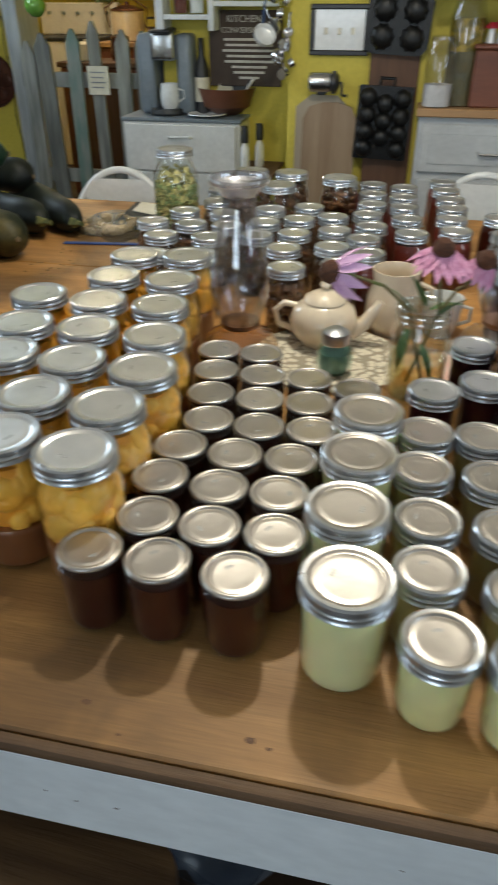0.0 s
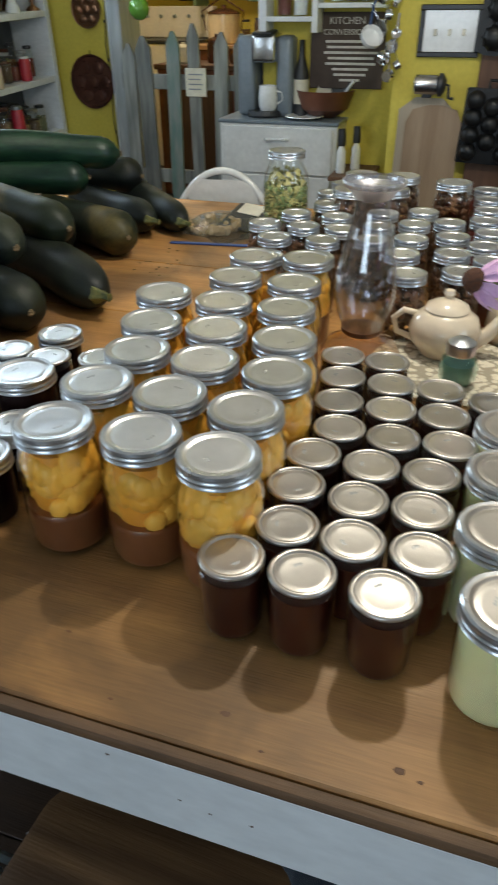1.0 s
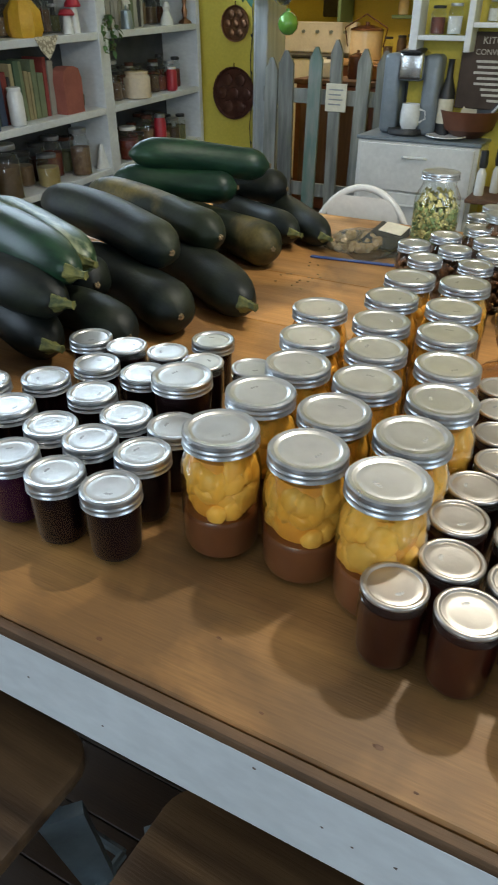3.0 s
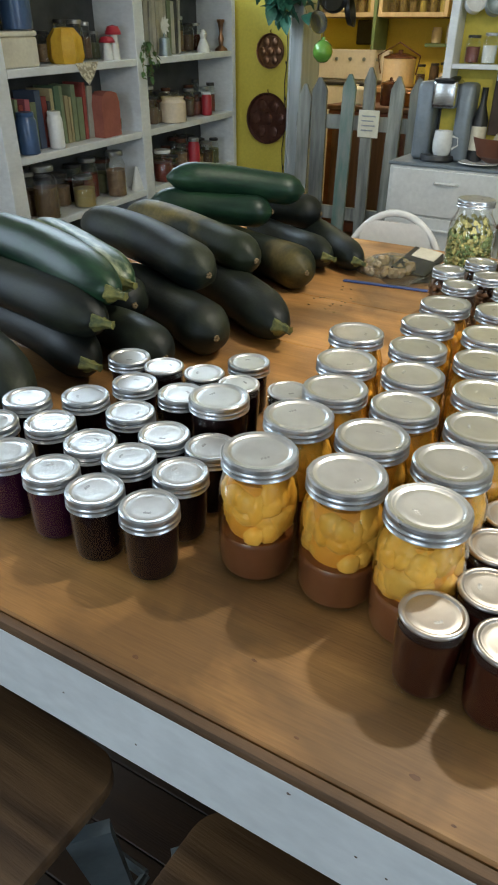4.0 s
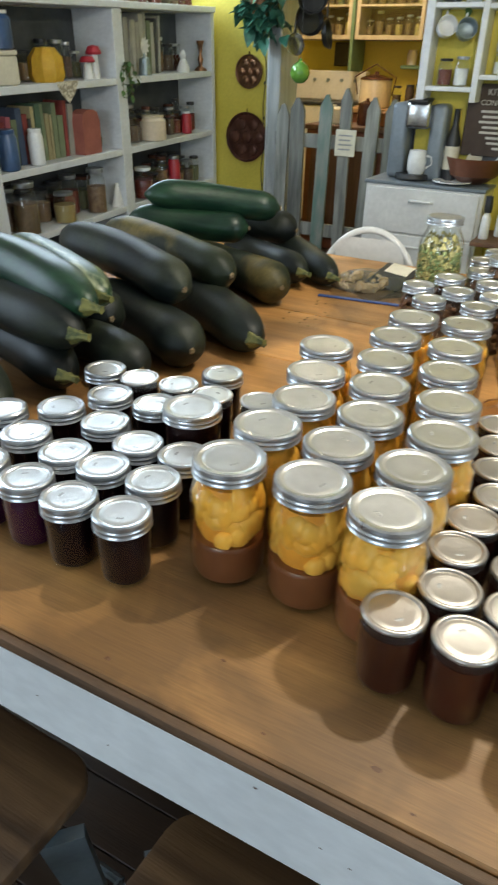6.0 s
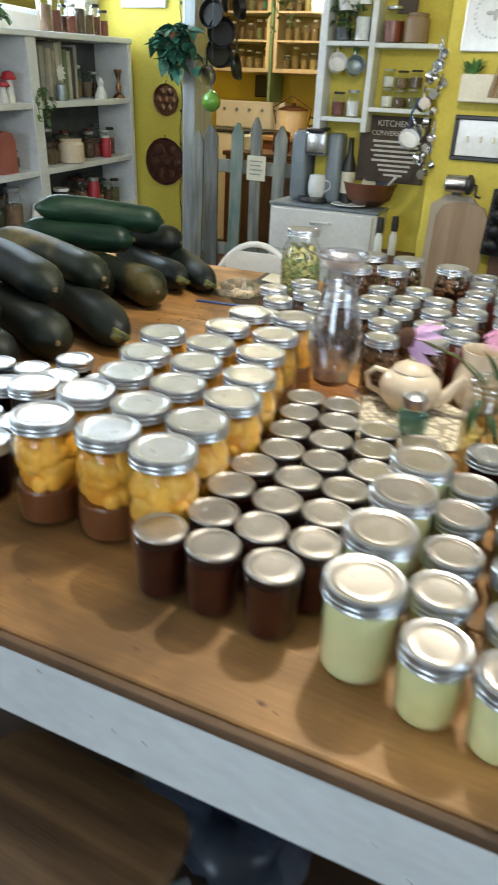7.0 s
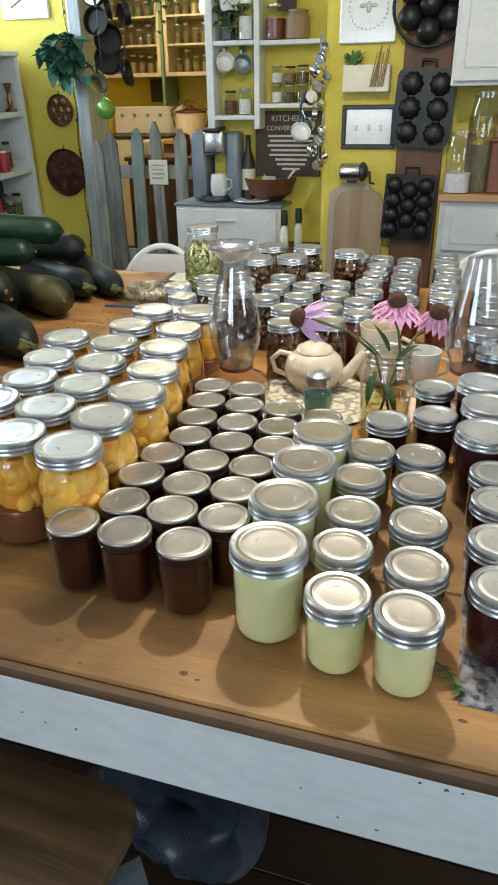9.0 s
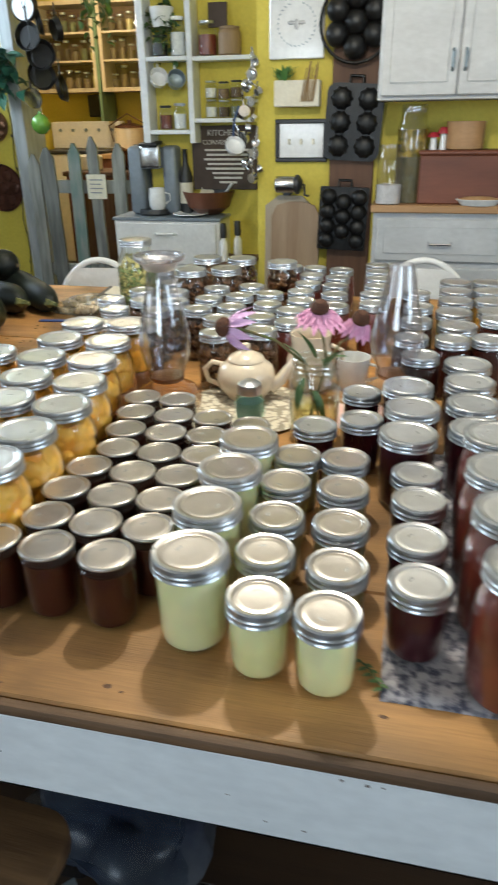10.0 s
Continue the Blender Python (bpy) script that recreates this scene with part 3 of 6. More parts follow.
def make_jar(kind, fill, label, band=True, lid_mat=None, solid=None):
    """One preserving jar: glass, contents, lid and band."""
    ob = base("preserving_jar", pose(0, 0, -5), label, "jar")
    prof = jar_profile(kind)
    top = prof[-1][1]
    neck = prof[-1][0]
    threads = [] if band else [(neck - 0.0010, top - 0.0105), (neck + 0.0006, top - 0.0090), (neck - 0.0010, top - 0.0075), (neck - 0.0010, top - 0.0055), (neck + 0.0006, top - 0.0042), (neck - 0.0010, top - 0.0030)]
    part("glass", lathe(prof[:-1] + threads + prof[-1:], 36), GLASS, ob)
    inner = [(max(0, r - 0.0022), z + 0.0028) for r, z in prof if z < top - 0.017]
    zt = inner[-1][1]
    if fill in ("squash", "peach"):
        mat = SQUASH if fill == "squash" else PEACH
        low = 0.055 if fill == "squash" else 0.02
        part("chunks", chunks_bm(0.0452, low, 0.140, 0.0210, 78 if fill == "squash" else 92, 3 if fill == "squash" else 8, 0.112, 0.25), mat, ob, "cut yellow pieces" if fill == "squash" else "orange fruit pieces", smooth=80)
        part("core", lathe([(0, low), (0.035, low + 0.003), (0.0385, low + 0.02), (0.0385, 0.118), (0.035, 0.134), (0, 0.136)], 24), SYRUP_CORE, ob, "cloudy amber syrup")
        part("syrup", lathe([p for p in inner if p[1] < low] + [(0.0460, low), (0.0440, low + 0.004), (0, low + 0.004)], 28), SYRUP_LOW, ob, "brown syrup in the lower part")
        part("liquid", lathe([(0.0463, low + 0.004), (0.0463, 0.10), (0.0452, 0.117), (0.0415, 0.131), (0.039, 0.139), (0, 0.139)], 28), SYRUP, ob, "clear amber syrup")
    elif fill == "pickle":
        part("chunks", chunks_bm(prof[5][0] - 0.0025, 0.004, zt, 0.0085, 148, 5, 0.112 if kind == "quart" else 0.085), PICKLE, ob, "packed brown pickled pieces", smooth=80)
    else:
        part("contents", lathe(inner + [(inner[-1][0] * 0.98, zt + 0.004), (0, zt + 0.004)], 36), solid, ob)
    r, z = LIDS[kind]
    jar_lid(ob, r if band else r - 0.0022, z if band else z - 0.0013, band, lid_mat or LID)
    return ob


def set_out(proto, places, z=TZ, turn=0.0, first=True):
    """Stands copies of a jar at the given places."""
    rnd = random.Random(len(places) * 7 + int(abs(places[0][0]) * 1000))
    for i, (x, y) in enumerate(places):
        m = pose(x, y, z, 0, 0, rnd.uniform(0, 360))
        if i == 0 and first:
            proto.matrix_world = m
        else:
            copy_thing(proto, m)


SQUASH_JARS = [(-0.286, 0.670), (-0.182, 0.677), (-0.088, 0.663), (-0.287, 0.771), (-0.189, 0.770), (-0.091, 0.760)]
PEACH_JARS = [(-0.280, 0.868), (-0.304, 0.964), (-0.334, 1.075), (-0.182, 0.866), (-0.204, 0.967), (-0.230, 1.070), (-0.249, 1.182), (-0.252, 1.295)]
SQUASH_BACK = [(-0.083, 0.859), (-0.101, 0.960), (-0.129, 1.070), (-0.146, 1.181), (-0.156, 1.310)]
j = tagged(make_jar("quart", "squash", "quart jar of yellow squash with silver lid on table"), group="quart jars of yellow squash")
set_out(j, SQUASH_JARS + SQUASH_BACK)
j = tagged(make_jar("quart", "peach", "quart jar of orange fruit in amber syrup, silver lid"), group="quart jars of orange fruit")
set_out(j, PEACH_JARS)
BLACK_JARS = [(-0.465, 0.586), (-0.388, 0.592), (-0.399, 0.671), (-0.477, 0.666), (-0.545, 0.669), (-0.631, 0.682), (-0.646, 0.772), (-0.555, 0.767),
              (-0.474, 0.739), (-0.400, 0.744), (-0.611, 0.848), (-0.527, 0.855), (-0.683, 0.924), (-0.498, 1.014), (-0.700, 0.640), (-0.715, 0.720)]
j = tagged(make_jar("half_pint", "solid", "half-pint jar of dark berry jelly, silver banded lid", solid=JAM_BLACK), group="half-pint jars of dark jelly")
set_out(j, BLACK_JARS)
j = tagged(make_jar("wide_pint", "solid", "squat jar of dark jelly with wide silver lid", solid=JAM_BLACK), group="half-pint jars of dark jelly")
set_out(j, [(-0.445, 0.835)], TZ)
j = tagged(make_jar("half_pint", "solid", "half-pint jar of purple grape jelly, silver banded lid", solid=JAM_PURPLE), group="half-pint jars of dark jelly")
set_out(j, [(-0.623, 0.593), (-0.542, 0.592)])
j = tagged(make_jar("half_pint", "solid", "small jar of dark jelly, flat unbanded lid", False, LID, JAM_BLACK), group="unbanded jars of dark jelly")
set_out(j, [(-0.612, 0.928), (-0.540, 0.940), (-0.470, 0.934), (-0.392, 0.955)])
JAM_JARS = [(-0.052, 0.595), (0.020, 0.594), (0.099, 0.590), (0.127, 0.656), (-0.012, 0.658), (0.057, 0.655), (-0.022, 0.730), (0.050, 0.723), (0.119, 0.725), (-0.018, 0.797), (0.053, 0.792), (0.122, 0.794),
            (0.000, 0.864), (0.069, 0.860), (0.138, 0.864), (-0.015, 0.933), (0.056, 0.931), (0.125, 0.933), (-0.025, 1.004), (0.046, 1.002), (0.115, 1.004), (-0.038, 1.073), (0.030, 1.073), (0.186, 0.985)]
j = tagged(make_jar("half_pint", "solid", "small jar of dark red jam, flat unbanded lid", False, LID_GOLD, JAM), group="unbanded jars of dark red jam")
set_out(j, JAM_JARS)
j = tagged(make_jar("wide_pint", "solid", "wide pint jar of pale lime jelly, silver lid", True, LID_GOLD, LIME), group="jars of lime jelly")
set_out(j, [(0.206, 0.580), (0.197, 0.683), (0.201, 0.785), (0.206, 0.883)])
j = tagged(make_jar("half_pint", "solid", "half-pint jar of pale lime jelly, silver banded lid", True, LID_GOLD, LIME), group="jars of lime jelly")
set_out(j, [(0.291, 0.547), (0.366, 0.536)])
j = tagged(make_jar("half_pint", "solid", "half-pint jar of pale amber jelly, silver banded lid", True, LID_GOLD, AMBER_JELLY), group="jars of amber jelly")
set_out(j, [(0.281, 0.632), (0.367, 0.618), (0.280, 0.711), (0.362, 0.708), (0.275, 0.803), (0.356, 0.800), (0.279, 0.887), (0.351, 0.889)])
j = tagged(make_jar("half_pint", "solid", "half-pint jar of deep red preserve, silver banded lid", True, LID, JAM_RED), group="half-pint jars of red preserve")
set_out(j, [(0.291, 1.002), (0.364, 1.042), (0.356, 1.165), (0.455, 0.861), (0.458, 0.786), (0.456, 0.692), (0.459, 0.606)], TZ + 0.0)
j = tagged(make_jar("quart", "solid", "quart jar of tomato-red preserve with silver lid", True, LID, SALSA), group="quart jars of red preserve")
set_out(j, [(0.556, 0.560), (0.553, 0.665), (0.552, 0.766), (0.556, 0.868)])
j = tagged(make_jar("wide_pint", "solid", "wide pint jar of dark red preserve, silver lid", True, LID, JAM_RED), group="wide pint jars of dark preserve")
set_out(j, [(0.440, 0.945), (0.446, 1.052), (0.437, 1.150), (0.545, 0.98), (0.545, 1.085), (0.546, 1.19), (0.548, 1.29)])
BACK_LEFT = [(-0.265, 1.410), (-0.165, 1.425), (-0.285, 1.540), (-0.180, 1.545), (-0.337, 1.640), (-0.245, 1.640), (-0.160, 1.640), (-0.290, 1.745), (-0.190, 1.740), (-0.235, 1.850), (-0.255, 1.970), (-0.240, 2.09)]
j = tagged(make_jar("pint", "pickle", "pint jar of brown pickled vegetables, silver lid"), group="pint jars of pickles")
set_out(j, BACK_LEFT)
MID = [(-0.079, 1.578), (-0.002, 1.610), (-0.082, 1.685), (-0.008, 1.725), (0.082, 1.650), (0.067, 1.760), (0.160, 1.700), (-0.007, 1.500), (0.089, 1.530), (0.018, 1.383), (0.113, 1.421), (-0.090, 1.800), (0.000, 1.840)]
set_out(j, MID, first=False)
j = tagged(make_jar("quart", "pickle", "quart jar of brown pickled vegetables, silver lid"), group="quart jars of pickles")
set_out(j, [(-0.185, 1.870), (-0.090, 1.905), (-0.080, 2.060), (-0.190, 2.060), (0.055, 2.02)])
j = tagged(make_jar("pint", "solid", "pint jar of red preserve with silver lid", True, LID, SALSA), group="pint jars of red preserve")
set_out(j, [(0.165, 1.500), (0.150, 1.600), (0.145, 1.800), (0.150, 1.900), (0.145, 2.010), (0.140, 2.120), (0.225, 1.990), (0.225, 2.100), (0.238, 1.780), (0.229, 1.885), (0.250, 1.660), (0.345, 1.700), (0.340, 1.800), (0.344, 1.990), (0.335, 2.090), (0.330, 2.190), (0.064, 2.13), (0.345, 1.895)])
j = tagged(make_jar("pint", "solid", "pint jar of dark preserve with silver lid", True, LID, JAM), group="pint jars of dark preserve")
set_out(j, [(0.458, 1.302), (0.525, 1.421), (0.599, 1.434), (0.440, 1.420), (0.450, 1.560), (0.455, 1.690), (0.450, 1.830), (0.630, 1.60)])
j = tagged(make_jar("wide_pint", "solid", "wide pint jar of amber jelly with silver lid", True, LID, AMBER_JELLY), group="wide pint jars of amber jelly")
set_out(j, [(0.542, 1.560), (0.540, 1.680), (0.550, 1.800), (0.556, 1.910), (0.560, 2.020)])

j = tagged(make_jar("wide_pint", "solid", "wide pint jar of orange fruit, silver lid", True, LID, PEACH), group="wide pint jars of orange fruit")
set_out(j, [(0.640, 1.700), (0.640, 1.810), (0.645, 1.920), (0.650, 2.030)])
# ---- vegetables ----
def zucchini(a, b, r, mat, label, bow=0.02, stem="stem", seed=1):
    """A large zucchini from its far end a to its near end b, with a cut stem or a blossom scar at b."""
    a, b = Vector(a), Vector(b)
    d = (b - a)
    length = d.length
    m = Matrix.Translation(a) @ d.to_track_quat("Z", "Y").to_matrix().to_4x4()
    ob = base("zucchini", m, label, "zucchini", "heap of large zucchini on the table")
    n = 22
    pts, rad = [], []
    for i in range(n + 1):
        f = i / n
        pts.append((bow * math.sin(math.pi * f), 0.004 * math.sin(5 * f + seed), length * f))
        e = min(1.0, math.sin(math.pi * min(1, f / 0.20) / 2) ** 0.60) if f < 0.20 else 1.0
        g = (1.0 - f) / (0.15 if stem == "scar" else 0.26)
        e2 = max(0.0, math.sin(math.pi * min(1, g) / 2)) ** (0.55 if stem == "scar" else 0.62)
        tail = 0.02 if i in (0, n) else 0.0
        rad.append(r * max(0.06 + tail, e * (e2 if stem == "scar" else 0.20 + 0.80 * e2)) * (0.94 + 0.06 * f) * (1 + 0.035 * math.sin(6 * f + seed)))
    rad[0] = r * 0.12
    part("skin", tube(pts, rad, 30, ridge=0.022, ridges=5), mat, ob, smooth=60)
    end = Vector(pts[-1])
    bm = bmesh.new()
    if stem == "stem":
        sp = [end + Vector((0, 0, z)) + Vector((0.006 * z / 0.02, 0, 0)) for z in (-0.014, -0.002, 0.006, 0.015, 0.022)]
        tube(sp, [r * 0.32, r * 0.25, r * 0.15, r * 0.12, r * 0.14], 20, bm, ridge=0.16, ridges=5)
        part("stem", bm, ZUC_STEM, ob, "pale green cut stem", smooth=60)
    else:
        for k in range(5):
            t = k * 1.26 + seed
            blob(bm, end + Vector((0.004 * math.cos(t), 0.004 * math.sin(t), 0.001)), (0.0036, 0.0036, 0.003), k + seed, 0.5, 1)
        part("blossom_scar", bm, ZUC_SCAR, ob, "small corky scar at the blossom end")
    return ob


DK, GN, BL, SP = ZUC_DARK, ZUC_GREEN, ZUC_BLOTCH, ZUC_STRIPE
TD = "very large dark green zucchini lying in a heap"
for a, b, r, mat, lab, st in (
        ((-1.02, 1.53, 0.822), (-0.575, 1.285, 0.815), 0.058, DK, TD, "stem"),
        ((-1.07, 1.36, 0.822), (-0.650, 1.150, 0.815), 0.055, DK, TD, "scar"),
        ((-1.06, 1.14, 0.812), (-0.690, 1.035, 0.806), 0.046, DK, TD, "scar"),
        ((-1.15, 1.04, 0.820), (-0.775, 0.925, 0.812), 0.050, DK, TD, "stem"),
        ((-1.17, 0.90, 0.822), (-0.772, 0.755, 0.815), 0.054, DK, TD, "stem"),
        ((-1.20, 0.74, 0.815), (-0.810, 0.640, 0.808), 0.050, DK, TD, "stem"),
        ((-0.97, 2.13, 0.815), (-0.640, 1.870, 0.806), 0.046, DK, "dark zucchini with a yellow-green tip in heap", "stem"),
        ((-1.08, 2.02, 0.815), (-0.715, 1.830, 0.810), 0.048, DK, TD, "stem"),
        ((-1.10, 1.83, 0.820), (-0.690, 1.640, 0.818), 0.056, BL, "dark zucchini with yellow-brown blotches lying in heap", "scar"),
        ((-1.20, 1.69, 0.820), (-0.85, 1.62, 0.818), 0.055, DK, TD, "scar"),
        ((-1.20, 1.57, 0.918), (-0.720, 1.430, 0.900), 0.052, BL, "zucchini with a scuffed tan end lying on others", "scar"),
        ((-1.23, 1.43, 0.922), (-0.740, 1.263, 0.905), 0.054, DK, "very large dark zucchini lying across the heap", "scar"),
        ((-1.22, 1.24, 0.930), (-0.800, 1.070, 0.925), 0.048, SP, "dark zucchini with pale stripes and cut stem", "stem"),
        ((-1.28, 1.13, 0.958), (-0.755, 0.985, 0.938), 0.052, GN, "long glossy dark green zucchini on the heap", "stem"),
        ((-1.24, 1.01, 0.905), (-0.760, 0.948, 0.888), 0.052, DK, "long dark green zucchini with a yellowish stem", "stem"),
        ((-1.20, 2.02, 0.905), (-0.84, 2.04, 0.880), 0.050, DK, TD, "scar"),
        ((-1.24, 1.72, 0.917), (-0.915, 1.868, 0.908), 0.045, GN, "glossy bright green zucchini lying on the heap", "scar"),
        ((-1.19, 1.74, 0.990), (-0.860, 1.960, 0.960), 0.045, GN, "green zucchini lying on top of the heap", "scar"),
        ((-1.16, 1.24, 0.838), (-0.850, 1.150, 0.845), 0.050, DK, TD, "scar")):
    zucchini(a, b, r, mat, lab, 0.014 + 0.012 * random.random(), st, random.random() * 9)

# ---- things among the jars ----
herb = base("storage_jar", pose(-0.355, 1.885, TZ), "large glass jar of dried herbs with silver lid", "jar")
part("glass", lathe([(0, 0.004), (0.04, 0.004), (0.052, 0), (0.057, 0.008), (0.058, 0.15), (0.055, 0.185), (0.044, 0.205), (0.041, 0.212), (0.041, 0.235)], 36), GLASS, herb)
part("herbs", chunks_bm(0.0560, 0.006, 0.165, 0.0062, 620, 12), HERB, herb, "dried green leaves", smooth=0)
part("petals", chunks_bm(0.0555, 0.085, 0.200, 0.0062, 420, 13, 0.150), HERB_Y, herb, "dried yellow petals")
jar_lid(herb, 0.046, 0.240, True, LID)


def oil_lamp(place, amber, flared, label):
    ob = base("oil_lamp", pose(*place), label, "oil lamp")
    part("font", lathe([(0, 0.002), (0.054, 0), (0.060, 0.006), (0.058, 0.016), (0.066, 0.032), (0.067, 0.050), (0.056, 0.068), (0.036, 0.078), (0.030, 0.084), (0, 0.084)], 32), amber, ob, "amber glass oil font" if flared else "clear glass oil font")
    part("collar", lathe([(0, 0.084), (0.031, 0.084), (0.034, 0.088), (0.034, 0.093), (0.012, 0.097), (0, 0.097)], 28), COPPER, ob, "thin metal collar")
    prof = [(0.033, 0.090), (0.036, 0.105), (0.045, 0.125), (0.0505, 0.150), (0.0500, 0.172), (0.043, 0.210), (0.034, 0.250), (0.027, 0.285)]
    prof += [(0.0265, 0.300), (0.034, 0.311), (0.046, 0.319), (0.0475, 0.324), (0.046, 0.327)] if flared else [(0.0245, 0.300), (0.0235, 0.305)]
    if flared:
        part("rim", lathe([(0.0272, 0.300), (0.0346, 0.311), (0.0468, 0.319), (0.0483, 0.324), (0.0468, 0.3278)], 40), FROSTED, ob, "frosted flared rim")
    inner = [(r - 0.0016, z) for r, z in prof[::-1]]
    part("chimney", lathe(prof + inner, 40), GLASS_THICK, ob, "clear glass chimney with a flared rim" if flared else "clear glass chimney")


oil_lamp((-0.030, 1.190, TZ), GLASS_AMBER, True, "oil lamp with tall glass chimney and amber base")
oil_lamp((0.410, 1.285, TZ - 0.045 + 0.045), GLASS_THICK, False, "clear glass oil lamp with a narrow chimney")

thing("doily", lathe([(0, 0.0005), (0.10, 0.001), (0.135, 0.004), (0.138, 0.006), (0.132, 0.0055), (0, 0.003)], 48), DOILY, pose(0.118, 1.262, TZ), "round cream plate with a lacy pattern", "plate")
pot = base("teapot", pose(0.100, 1.325, TZ + 0.0065), "cream glazed ceramic teapot with lid", "teapot")
part("body", lathe([(0, 0), (0.042, 0), (0.045, 0.006), (0.060, 0.025), (0.064, 0.045), (0.056, 0.068), (0.040, 0.080), (0.034, 0.083), (0, 0.083)], 36), CREAM, pot)
part("lid", lathe([(0, 0.083), (0.040, 0.083), (0.036, 0.090), (0.018, 0.099), (0.006, 0.103), (0.010, 0.110), (0.008, 0.117), (0, 0.119)], 28), CREAM, pot)
part("spout", tube([(0.052, 0, 0.025), (0.075, 0.004, 0.04), (0.090, 0.006, 0.065), (0.103, 0.008, 0.083)], [0.017, 0.013, 0.010, 0.008], 14), CREAM, pot)
part("handle", tube([(-0.050, 0, 0.068), (-0.075, 0, 0.072), (-0.092, 0, 0.055), (-0.085, 0, 0.03), (-0.055, 0, 0.020)], 0.006, 12), CREAM, pot)
jug = base("sugar_bowl", pose(0.225, 1.420, TZ), "cream glazed ceramic sugar bowl", "bowl")
part("body", lathe([(0, 0), (0.040, 0), (0.055, 0.03), (0.052, 0.07), (0.042, 0.10), (0.046, 0.125), (0.043, 0.125), (0.038, 0.10), (0.04, 0.03), (0, 0.012)], 32), CREAM, jug)
part("handle", tube([(0.045, 0, 0.10), (0.07, 0, 0.09), (0.07, 0, 0.05), (0.05, 0, 0.03)], 0.005, 10), CREAM, jug)
cup = base("cup", pose(0.318, 1.425, TZ), "white ceramic cup standing by the lamp", "cup")
part("body", lathe([(0, 0), (0.028, 0), (0.036, 0.03), (0.04, 0.075), (0.037, 0.075), (0.033, 0.03), (0, 0.006)], 28), CERAMIC, cup)
part("handle", tube([(0.036, 0, 0.06), (0.055, 0, 0.055), (0.055, 0, 0.03), (0.033, 0, 0.02)], 0.004, 10), CERAMIC, cup)
sh = base("shaker", pose(0.134, 1.205, TZ + 0.0065), "small green glass shaker with metal cap", "shaker")
part("glass", lathe([(0, 0.002), (0.024, 0), (0.030, 0.008), (0.032, 0.03), (0.028, 0.047), (0.021, 0.055), (0.021, 0.062)], 8), GLASS_GREEN, sh, "faceted green glass")
part("contents", lathe([(0, 0.004), (0.026, 0.006), (0.029, 0.03), (0.026, 0.038), (0, 0.038)], 16), material("green_tinted_salt", (0.33, 0.44, 0.39), None, 0.7), sh)
part("cap", lathe([(0.0235, 0.054), (0.0245, 0.058), (0.0235, 0.062), (0.0245, 0.066), (0.023, 0.074), (0.012, 0.081), (0, 0.082)], 24), BAND, sh)
thing("napkin", box(-0.075, 0.075, -0.06, 0.06, 0, 0.002, 0.0005), PINK_CLOTH, pose(0.33, 1.27, TZ + 0.0002, 0, 0, 20), "pink flowered paper napkin on the table", "napkin")

vase = base("flower_vase", pose(0.270, 1.148, TZ), "open glass jar with water and pink coneflowers", "vase")
vprof = [(0, 0.004), (0.030, 0.004), (0.038, 0), (0.044, 0.006), (0.047, 0.015), (0.047, 0.11), (0.044, 0.126), (0.0395, 0.134), (0.0395, 0.158), (0.041, 0.160), (0.0375, 0.160), (0.0370, 0.134), (0.042, 0.122), (0.0445, 0.11), (0.0445, 0.016), (0, 0.010)]
part("glass", lathe(vprof, 36), GLASS, vase)
part("rim", lathe([(0.0400, 0.1365), (0.0418, 0.140), (0.0400, 0.1435), (0.0400, 0.147), (0.0418, 0.150), (0.0400, 0.1535), (0.0403, 0.158), (0.0418, 0.1605), (0.0400, 0.1628), (0.0372, 0.1612)], 36), RIM_GLASS, vase, "threaded glass rim")
part("water", lathe([(0, 0.011), (0.043, 0.013), (0.044, 0.075), (0, 0.076)], 28), WATER, vase)


def coneflower(head, facing, count, length, mat, droop, seed):
    """A coneflower: stem from the vase, spiny cone, drooping petals."""
    rnd = random.Random(seed)
    loc = Vector(head) - Vector((0.270, 1.148, TZ))
    ob = base("coneflower", pose(0.270, 1.148, TZ), "pink coneflower with drooping petals and brown cone", "flower", "coneflowers in the jar")
    mouth = Vector((0.022 * (1 if loc.x > 0 else -1), -0.01, 0.155))
    foot = Vector((-mouth.x * 0.6, 0.015, 0.02))
    f = Vector(facing).normalized()
    tail = loc - f * 0.03
    mid = (mouth + tail) / 2 + Vector((0, 0, 0.012))
    part("stem", tube([foot, (foot + mouth) / 2, mouth, mid, tail, loc - f * 0.002], 0.0024, 8), STEM, ob)
    q = f.to_track_quat("Z", "Y").to_matrix().to_4x4()
    m = Matrix.Translation(loc) @ q
    part("cone", lathe([(0, -0.004), (0.012, -0.003), (0.0165, 0.004), (0.015, 0.012), (0.009, 0.019), (0, 0.021)], 20), CONE, ob, "spiny brown cone", m)
    for k in range(count):
        a = 2 * math.pi * k / count + rnd.uniform(-0.12, 0.12)
        ln = length * rnd.uniform(0.85, 1.1)
        bm = bmesh.new()
        out = Vector((math.cos(a), math.sin(a), 0))
        leaf_mesh(bm, out * 0.011, out * (0.011 + ln * math.cos(droop)) + Vector((0, 0, -ln * math.sin(droop))), 0.0175 * rnd.uniform(0.85, 1.15), (0, 0, 1), 0.12)
        part("petal", bm, mat, ob, "", m, smooth=80)


